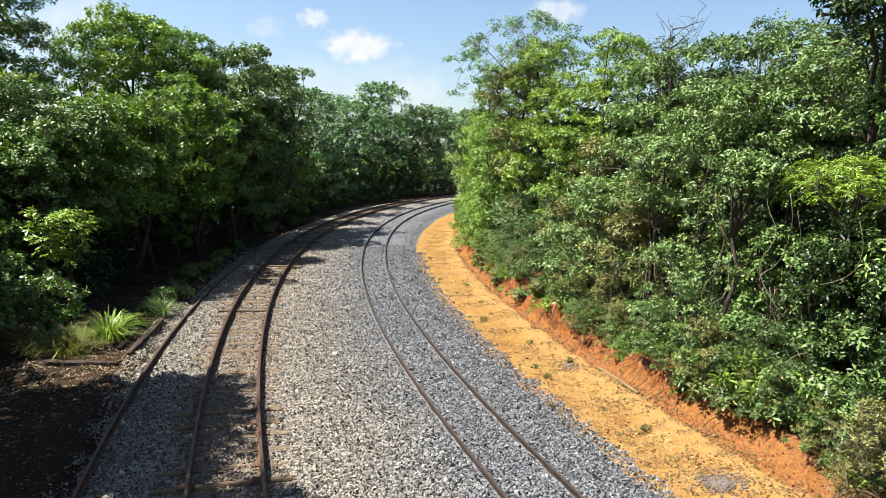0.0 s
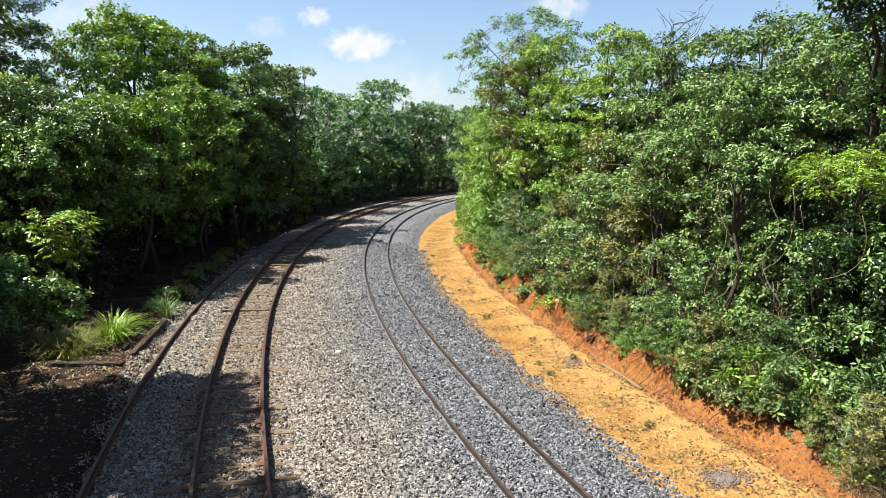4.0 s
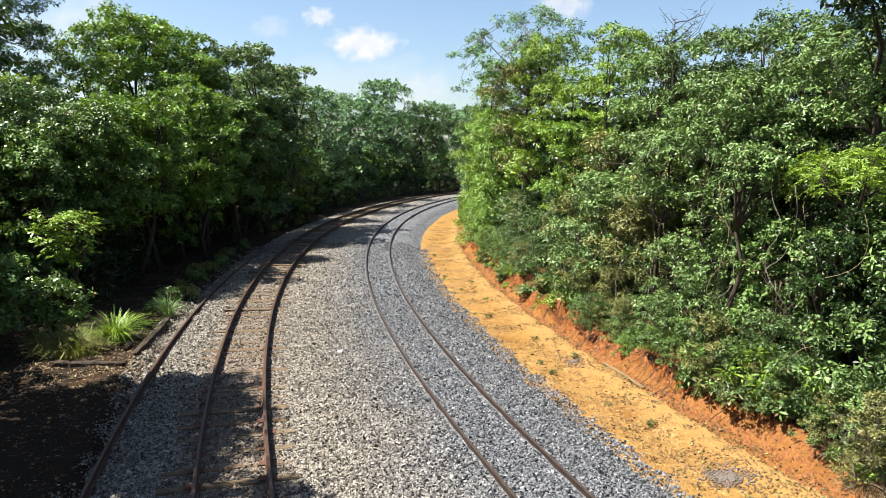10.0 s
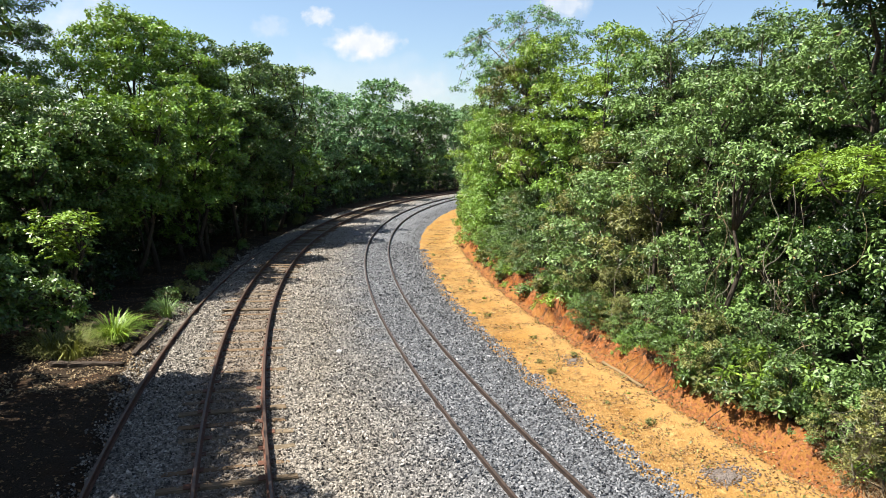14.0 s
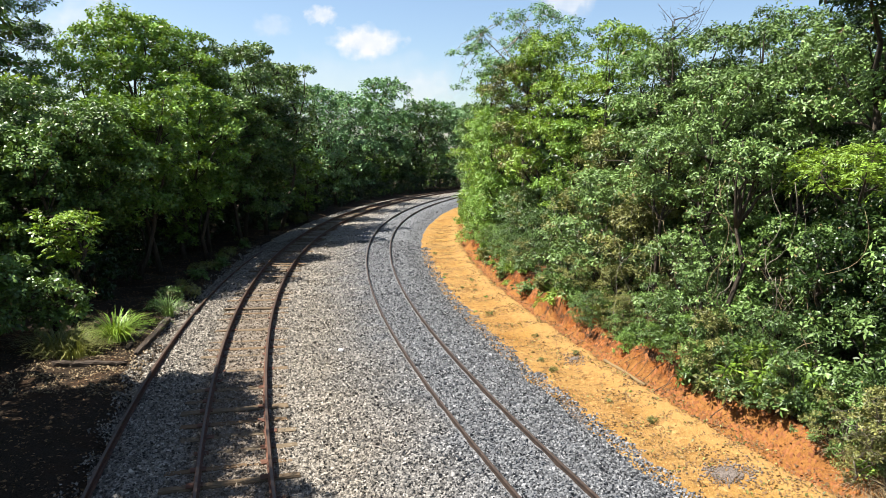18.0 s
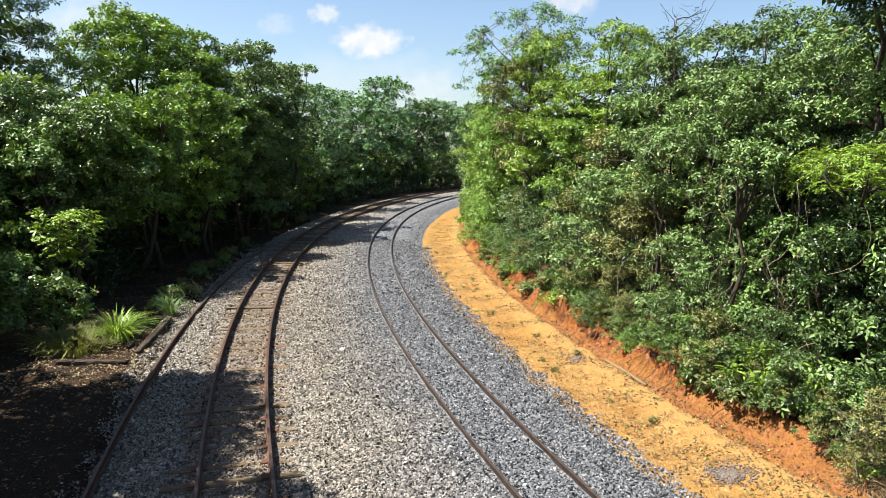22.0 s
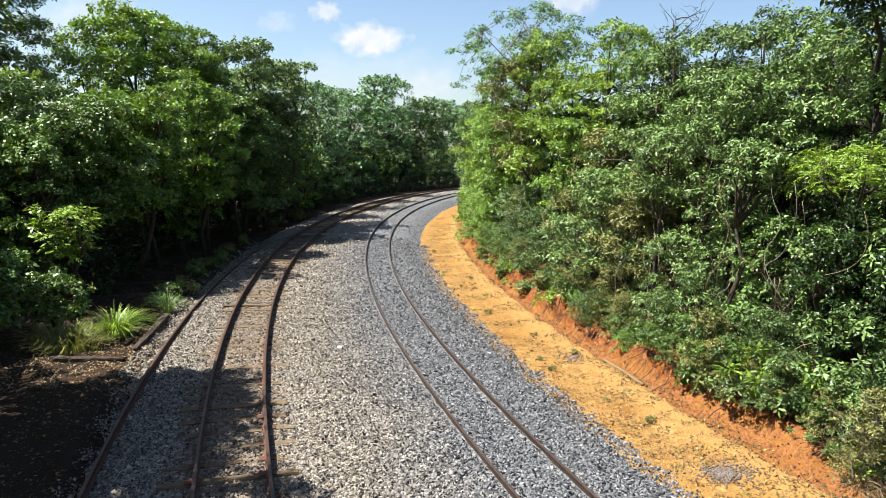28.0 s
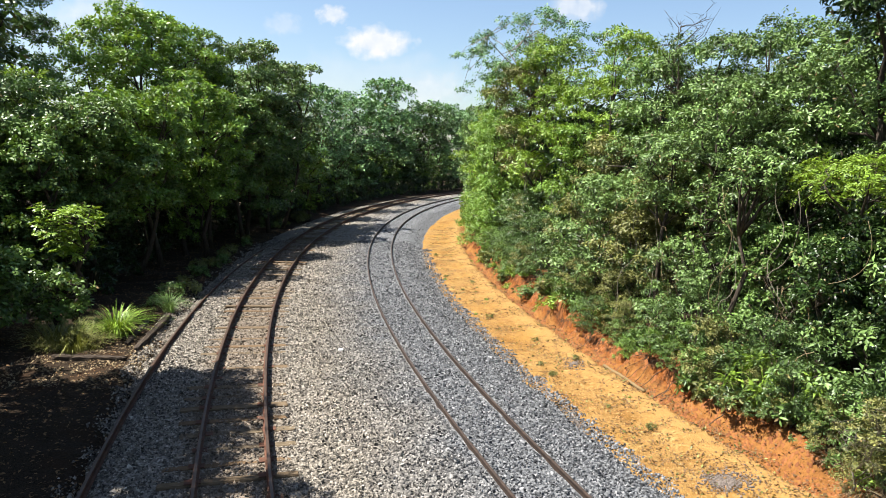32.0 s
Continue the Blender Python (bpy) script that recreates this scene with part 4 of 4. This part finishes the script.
def blades_mesh(seed, n, spread, length, width, mat, lean=0.7):
    """Arching grass blades from one root: ribbons of four folds."""
    rs = np.random.RandomState(seed)
    a = rs.uniform(0, 6.28, n)
    out = np.stack([np.cos(a), np.sin(a), np.zeros(n)], -1)
    root = out * (spread * rs.uniform(0, 1, n) ** 0.7)[:, None]
    L, ln = length * rs.uniform(0.55, 1.15, n), lean * rs.uniform(0.35, 1.3, n)
    side = np.stack([-np.sin(a), np.cos(a), np.zeros(n)], -1)
    V = []
    for k in range(6):
        f = k / 5
        c = root + out * (L * ln * f * f)[:, None] * 0.8 + np.array([0, 0, 1.0]) * (L * (f - 0.42 * ln * f * f * f))[:, None]
        w = width * (1 - f) ** 0.6 * 0.5 + 0.001
        V += [c + side * w, c - side * w]
    v = np.stack(V, 1)
    f = np.array([(2 * k, 2 * k + 1, 2 * k + 3, 2 * k + 2) for k in range(5)])
    return tris_mesh("foliage", v.reshape(-1, 3), (f[None] + 12 * np.arange(n)[:, None, None]).reshape(-1, 4), mat)


def tuft(name, x, y, seed, n, spread, length, width, mat, label, lean=0.7, group="", lift=0.0):
    t = new(name)
    t.matrix_basis = pose(x, y, float(ground_z(np.array(x), np.array(y))) - 0.02 + lift)
    part("foliage", blades_mesh(seed, n, spread, length, width, mat, lean), None, t)
    return tagged(t, label, "grass", group)


GT = "grass tufts beside the siding"
tuft("grass_tuft", -8.55, 17.3, 201, 380, 0.36, 0.9, 0.022, LEAF["yellow"], "bright green arching grass tuft beside the siding", 1.25, GT)
tuft("grass_tuft", -9.05, 16.2, 202, 420, 0.7, 0.75, 0.02, LEAF["olive"], "dull green and straw grass tuft", 1.1, GT)
tuft("grass_tuft", -9.6, 16.5, 205, 300, 0.6, 0.85, 0.022, LEAF["olive"], "dull green and straw grass tuft", 1.1, GT)
tuft("grass_tuft", -8.25, 20.0, 203, 120, 0.2, 0.8, 0.016, LEAF["grey"], "thin pale grass tuft at the forest edge", 1.2, GT)
for k, (x, y, h) in enumerate([(6.3, 13.3, 1.3), (6.55, 12.8, 0.95), (7.0, 12.0, 1.0)]):
    tree("lance_plant", x, y, h, 0.5, 0.1, 9, 0.20, 0.23, 0.75, "yellow", 230 + k, "yellow-green plant with rosettes of long lance-shaped leaves", fine=True, trunk_r=0.015, twigs=0, limbs=3, wide=0.20, per=11, droop=0.35, category="plant", group="lance plants on the bank")

for k, (x, y) in enumerate([(6.75, 10.2), (6.7, 9.4), (6.8, 11.0), (6.4, 9.3), (7.05, 9.8), (7.0, 10.7)]):
    tuft("dry_grass", x, y, 220 + k, 110, 0.3, 0.36, 0.012, STRAW, "straw-coloured dry grass on the bank", 1.3, "dry grass on the bank")

# low herbs on the bank's lip and scattered on the sand
HB = "herbs on the bank"
HERBS = []
for i, (R, leaf, pal, n) in enumerate([(0.34, 0.125, "mid", 4), (0.26, 0.11, "yellow", 3), (0.42, 0.135, "olive", 5)]):
    HERBS.append(tree("herb", 0, 0, R * 1.3, R, 0.0, n + 3, R * 0.5, leaf, 0.7, pal, 300 + i, "low leafy weed on orange soil", twigs=0, limbs=2, trunk_r=0.010, group=HB, category="weed"))
first = [True, True, True]


def herb(k, x, y, s):
    m = pose(x, y, float(ground_z(np.array(x), np.array(y))) - 0.02, 0, 0, rng.uniform(0, 360))
    if first[k]:
        first[k], h = False, HERBS[k]
        h.matrix_basis = m
    else:
        h = copy_thing(HERBS[k], m)
    h.scale = (s, s, s)


for i in range(90):
    y = rng.uniform(9.0, 34)
    herb(rng.choice((0, 1, 2)), right_of(y, (5.6 if 15 < y < 20.5 else 5.55 if y < 15 else 5.15) + rng.uniform(-0.35, 0.35)), y, rng.uniform(0.5, 1.2))
for i in range(20):
    y = rng.uniform(9.0, 34)
    herb(rng.choice((2, 2, 1)), right_of(y, rng.uniform(2.6, 4.3)), y, rng.uniform(0.12, 0.3))
for i in range(30):
    y = rng.uniform(20.5, 50)
    herb(rng.choice((0, 2)), left_of(y, rng.uniform(2.4, 3.2)), y, rng.uniform(0.5, 1.1))


def litter(name, n, region, size, mat, label, flat=0.35):
    """Fallen leaves and twigs strewn over a region (x, y from u, v in 0..1)."""
    rs = np.random.RandomState(len(name) + n)
    x, y = region(rs, n)
    n = len(x)
    z = ground_z(x, y) + 0.012
    a = rs.uniform(0, 6.28, n)
    hd = np.stack([np.cos(a), np.sin(a), rs.normal(size=n) * flat], -1)
    nn = np.array([0, 0, 1.0]) + flat * rs.normal(size=(n, 3))
    v, f = leaves(rs, np.stack([x, y, z], -1), hd, size * rs.uniform(0.5, 1.5, n), nn, 0.5, False)
    return tagged(new(name, tris_mesh(name, v, f, mat)), label, "leaf litter", kind="stuff")


def on_left(rs, n):
    y, u = rs.uniform(7.5, 40, n), 1.9 + 7.0 * rs.uniform(0, 1, n) ** 1.3
    return C1[0] - np.sqrt((R1 + u) ** 2 - (y - C1[1]) ** 2), y


def on_sand(rs, n):
    m = n * 6
    y, d = 8 + 40 * rs.uniform(0, 1, m) ** 1.6, 2.4 + 2.4 * rs.uniform(0, 1, m) ** 0.75
    x = C2[0] - np.sqrt((R2 - d) ** 2 - (y - C2[1]) ** 2)
    ok = np.nonzero(bumps(x, y, 1.7) + 0.8 * bumps(x, y, 0.5) > 0.45 + 1.1 * rs.uniform(-1, 1, m))[0][:n]
    return x[ok], y[ok]


litter("leaf_litter", 16000, on_left, 0.06, DEAD, "brown fallen leaves on the shaded forest floor")
litter("leaf_litter", 13000, on_sand, 0.055, DEAD, "dry fallen leaves scattered on the sandy strip")


def by_siding(rs, n):
    y, u = rs.uniform(13.3, 17.2, n), 2.2 + 2.8 * rs.uniform(0, 1, n)
    x = C1[0] - np.sqrt((R1 + u) ** 2 - (y - C1[1]) ** 2)
    ok = bumps(x, y, 0.9) + 0.6 * bumps(x, y, 0.3) > 0.1 + 0.5 * rs.uniform(-1, 1, n)
    return x[ok], y[ok]


litter("leaf_litter", 5200, by_siding, 0.065, STRAW, "pale dry leaves and straw lying beside the siding", 0.5)


def on_bank(rs, n):
    y, d = 8 + 32 * rs.uniform(0, 1, n) ** 1.4, 4.4 + 1.0 * rs.uniform(0, 1, n)
    return C2[0] - np.sqrt((R2 - d) ** 2 - (y - C2[1]) ** 2), y


litter("leaf_litter", 3600, on_bank, 0.055, DEAD, "dry leaves and debris on the crumbling red bank", 0.6)
litter("green_sprigs", 2600, on_sand, 0.06, LEAF["olive"], "tiny green sprigs sprouting on the sandy strip", 0.9)


def spilled(n, cx, cy, rx, ry, name):
    rs = np.random.RandomState(n)
    a, q = rs.uniform(0, 6.28, n), np.abs(rs.normal(size=n)) * 0.36
    x, y = cx + rx * q * np.cos(a), cy + ry * q * np.sin(a)
    s = rs.uniform(0.012, 0.028, (n, 1, 1))
    v = rs.normal(size=(n, 8, 3)) * 0.16 * s + np.array([(i, j, k) for i in (-.5, .5) for j in (-.5, .5) for k in (-.4, .4)])[None] * s
    v += np.stack([x, y, ground_z(x, y) + 0.012], -1)[:, None, :]
    f = np.array([(0, 1, 3, 2), (4, 6, 7, 5), (0, 4, 5, 1), (2, 3, 7, 6), (0, 2, 6, 4), (1, 5, 7, 3)])
    return tagged(new(name, tris_mesh(name, v.reshape(-1, 3), (f[None] + 8 * np.arange(n)[:, None, None]).reshape(-1, 4), PEBBLE)), "spilled grey gravel on orange sand", "gravel", kind="stuff")


spilled(1100, 4.75, 10.6, 0.7, 0.5, "spilled_gravel")
spilled(260, 3.35, 16.6, 0.55, 0.8, "spilled_gravel")
spilled(240, 2.75, 13.0, 0.35, 3.0, "spilled_gravel")

def clods(n, region, lo, hi, mat, name, label):
    """Small crumbs lying on the ground: low pyramids."""
    rs = np.random.RandomState(n)
    x, y = region(rs, n)
    n = len(x)
    size, a = rs.uniform(lo, hi, (n, 1)), rs.uniform(0, 6.28, (n, 1)) + np.array([0, 1.57, 3.14, 4.71])[None]
    q = size * rs.uniform(0.6, 1.3, (n, 4)) * 0.6
    ring = np.stack([x[:, None] + q * np.cos(a), y[:, None] + q * np.sin(a)], -1)
    z = ground_z(ring[:, :, 0], ring[:, :, 1]) - 0.004
    top = np.stack([x, y, ground_z(x, y) + size[:, 0] * rs.uniform(0.4, 0.9, n)], -1)
    v = np.concatenate([np.concatenate([ring, z[:, :, None]], -1), top[:, None, :]], 1)
    f = np.array([(0, 1, 4), (1, 2, 4), (2, 3, 4), (3, 0, 4)])
    return tagged(new(name, tris_mesh(name, v.reshape(-1, 3), (f[None] + 5 * np.arange(n)[:, None, None]).reshape(-1, 3), mat)), label, "soil", kind="stuff")


def over_sand(rs, n):
    y, d = 8 + 26 * rs.uniform(0, 1, n) ** 1.5, 2.35 + 2.1 * rs.uniform(0, 1, n)
    return C2[0] - np.sqrt((R2 - d) ** 2 - (y - C2[1]) ** 2), y


CLOD = plain_material("soil_crumb", (0.16, 0.068, 0.018), (0.36, 0.20, 0.07))
RED_CLOD = plain_material("red_crumb", (0.085, 0.028, 0.009), (0.24, 0.09, 0.026))
clods(9000, over_sand, 0.012, 0.038, CLOD, "soil_crumbs", "small crumbs of orange soil on the sandy strip")
clods(5200, on_bank, 0.02, 0.085, RED_CLOD, "soil_crumbs", "crumbled clods of red earth on the bank")


def rounded(pts):
    """The line with its corners cut, twice."""
    for _ in range(2):
        out = [pts[0]]
        for p, q in zip(pts, pts[1:]):
            out += [p.lerp(q, 0.25), p.lerp(q, 0.75)]
        pts = out[:1] + out[2:-1] + [pts[-1]]
    return pts


# pale stems and lianas hanging in the bank's trees
for i in range(34):
    y = rng.uniform(10.5, 27) if i < 24 else rng.uniform(12.5, 16.5)
    x = right_of(y, rng.uniform(5.3, 6.6))
    z = float(ground_z(np.array(x), np.array(y)))
    h = rng.uniform(1.6, 4.6)
    top = (x + rng.uniform(-0.7, 0.7), y + rng.uniform(-0.9, 0.9), z + h)
    r0 = rng.uniform(0.005, 0.009) if i < 24 else rng.uniform(0.007, 0.016)
    line = rounded(bend((x, y, z - 0.05), top, rng, 0.11, 7))
    ob = new("liana", tubes("liana", [(line, [r0 * (1 - 0.6 * k / len(line)) for k in range(len(line))])], rng.choice((BARK_PALE, BARK_PALE, STRAW)), 5))
    tagged(ob, "pale crooked woody stem climbing through the shrubs", "liana", "lianas in the bank trees")
for i in range(26):
    y = rng.uniform(13.0, 27)
    d0 = rng.uniform(5.1, 5.4)
    x0, x1 = right_of(y, d0), right_of(y, d0 - rng.uniform(0.35, 0.75))
    y1 = y + rng.uniform(-0.5, 0.5)
    z0, z1 = [float(ground_z(np.array(q), np.array(w))) for q, w in ((x0, y), (x1, y1))]
    r0 = rng.uniform(0.004, 0.009)
    ob = new("root", tubes("root", [(rounded(bend((x0, y, z0 + 0.05), (x1, y1, z1 + 0.01), rng, 0.08, 4)), [r0] * 14)], BARK, 4))
    tagged(ob, "thin exposed root hanging down the red bank", "root", "roots on the bank")
stick = new("fallen_pole", tubes("fallen_pole", [(bend((4.10, 16.6, float(ground_z(np.array(4.10), np.array(16.6))) + 0.05), (4.50, 14.5, float(ground_z(np.array(4.50), np.array(14.5))) + 0.05), rng, 0.01, 5), [0.045, 0.044, 0.042, 0.04, 0.038, 0.036])], plain_material("weathered_pole", (0.10, 0.065, 0.027), (0.185, 0.127, 0.058)), 8))
tagged(stick, "straight yellowish pole lying at the bank's foot", "pole")


def bare_tree(x, y, h, seed, label, name="bare_tree", mat=None, r0=0.06, limbs=9, reach=1.2, low=4, category="tree"):
    """A leafless small tree or shrub: trunk, crooked limbs and fine twigs."""
    r = random.Random(seed)
    t = new(name)
    mat = mat or BARK
    t.matrix_basis = pose(x, y, float(ground_z(np.array(x), np.array(y))) - 0.05)
    line = bend((0, 0, 0), (r.uniform(-0.4, 0.4), r.uniform(-0.4, 0.4), h), r, 0.055 if h > 5 else 0.09, 6)
    part("trunk", tubes("trunk", [(line, [r0 * f for f in (1, 0.86, 0.75, 0.62, 0.48, 0.34, 0.16)])], mat), None, t)
    many = []
    for k in range(limbs * 3):
        j = low - 1 + k % (7 - low)
        p = line[j].lerp(line[j + 1], r.random())
        q = p + Vector((r.uniform(-1, 1), r.uniform(-1, 1), r.uniform(0.2, 1.2))) * r.uniform(0.5, 1.0) * reach
        way = bend(p, q, r, 0.14, 4)
        if k < limbs:
            part("limb", tubes("limb", [(way, [r0 * f for f in (0.36, 0.28, 0.21, 0.14, 0.08)])], mat, 5), None, t)
        else:
            many.append((way, [r0 * f for f in (0.22, 0.18, 0.14, 0.10, 0.06)]))
        for _ in range(6):
            m = p.lerp(q, r.uniform(0.4, 1.0))
            many.append((bend(m, m + Vector((r.uniform(-1, 1), r.uniform(-1, 1), r.uniform(-0.2, 0.8))) * 0.35 * reach, r, 0.15, 3), [r0 * f for f in (0.10, 0.08, 0.06, 0.04)]))
    tagged(part("twigwork", tubes("twigwork", many, mat, 4), None, t), kind="stuff")
    return tagged(t, label, category)


bare_tree(6.7, 20.8, 8.3, 9, "bare dark twisted tree rising above the bank trees", r0=0.060, limbs=12, reach=1.15)
for k, (x, y, h) in enumerate([(5.05, 23.4, 2.6), (5.3, 21.9, 2.3), (4.75, 25.0, 2.2), (5.7, 20.4, 2.6), (6.1, 17.4, 2.4), (6.5, 15.3, 2.2), (6.9, 13.6, 2.5), (6.6, 10.3, 1.3), (6.9, 9.4, 1.2), (4.9, 24.2, 3.4)]):
    bare_tree(x, y, h, 400 + k, "dry leafless brown shrub in the bank thicket", "dead_shrub", BARK_PALE if k % 2 else STRAW, 0.024, 6, 0.95, 2, "shrub")["group"] = "dead shrubs on the bank"

# ---- clouds: far backdrop, drifting ----


def cloud_material(name, seed, stretch, density):
    m = bpy.data.materials.new(name)
    m.use_nodes = True
    nt = m.node_tree
    nt.nodes.clear()
    co = nt.nodes.new("ShaderNodeTexCoord").outputs["Generated"]
    mp = nt.nodes.new("ShaderNodeMapping")
    mp.inputs["Location"].default_value = (-0.5, -0.5, 0)
    mp.inputs["Scale"].default_value = (1, 1, 0)
    nt.links.new(co, mp.inputs["Vector"])
    off = nt.nodes.new("ShaderNodeMapping")
    off.inputs["Location"].default_value, off.inputs["Scale"].default_value = (seed, seed * 2.3, 0), (stretch, 1, 1)
    nt.links.new(mp.outputs[0], off.inputs["Vector"])
    n = noise_out(nt, 3.0, 3.5, off.outputs[0], 0.5)
    ln = nt.nodes.new("ShaderNodeVectorMath")
    ln.operation = "LENGTH"
    nt.links.new(mp.outputs[0], ln.inputs[0])
    body = math_out(nt, "SUBTRACT", math_out(nt, "ADD", math_out(nt, "MULTIPLY", n, 0.55), 0.17), ln.outputs["Value"])
    soft = mask(nt, body, 0.0, 0.26)
    r = nt.nodes.new("ShaderNodeMath")
    r.operation = "MULTIPLY"
    r.inputs[1].default_value = density
    nt.links.new(soft, r.inputs[0])
    em = nt.nodes.new("ShaderNodeEmission")
    nt.links.new(mix(nt, mask(nt, n, 0.4, 0.7), (0.86, 0.90, 0.96), (1.0, 1.0, 1.0)), em.inputs["Color"])
    em.inputs["Strength"].default_value = 0.33
    tr = nt.nodes.new("ShaderNodeBsdfTransparent")
    ms = nt.nodes.new("ShaderNodeMixShader")
    for i, v in enumerate((r.outputs[0], tr.outputs[0], em.outputs[0])):
        nt.links.new(v, ms.inputs[i])
    out = nt.nodes.new("ShaderNodeOutputMaterial")
    nt.links.new(ms.outputs[0], out.inputs["Surface"])
    return m


clouds = []
for i, (x, z, w, h, dens) in enumerate([(-302, 372, 310, 150, 0.95), (-468, 463, 150, 85, 0.7), (392, 512, 260, 120, 0.6), (-640, 424, 180, 100, 0.3), (-1290, 450, 380, 200, 0.45), (-1480, 380, 480, 220, 0.3), (-110, 215, 320, 150, 0.4), (-330, 250, 1100, 240, 0.22)]):
    me = mesh_of("cloud", [(-w / 2, 0, -h / 2), (w / 2, 0, -h / 2), (w / 2, 0, h / 2), (-w / 2, 0, h / 2)], [(0, 1, 2, 3)])
    for k, v in enumerate(me.vertices):
        v.co = (v.co.x, v.co.z, 0)
    me.materials.append(cloud_material("cloud_vapour", 3.1 + i * 5.7, w / h, dens))
    c = new("cloud", me)
    c.matrix_basis = pose(x, 2500 + i * 5, z, 90)
    c.visible_shadow = False
    tagged(c, "small white fair-weather cloud", "cloud", kind="structure")
    clouds.append((c, x, 2500 + i * 5, z))


def motions():
    for c, x, y, z in clouds:
        walk(c, [(0, pose(x, y, z, 90)), (16, pose(x + 21, y, z, 90)), (32, pose(x + 42, y, z, 90))])
    for k, t in enumerate(o for o in scene.objects if o.parent is None and o.name.startswith(("bank_tree", "forest_tree"))):
        if 8 < t.location.y < 52:
            swaying.append((t, 0.10 + 0.02 * (k % 5), 1.7 * k))
    for t, a, ph in swaying:
        p, turn = t.location.copy(), math.degrees(t.rotation_euler.z)
        rows = []
        for k in range(33):
            s = 1.0 * k
            rows.append((s, pose(p.x, p.y, p.z, a * math.sin(s * 1.1 + ph), a * math.sin(s * 1.55 + ph * 2), turn)))
        walk(t, rows)


motions()
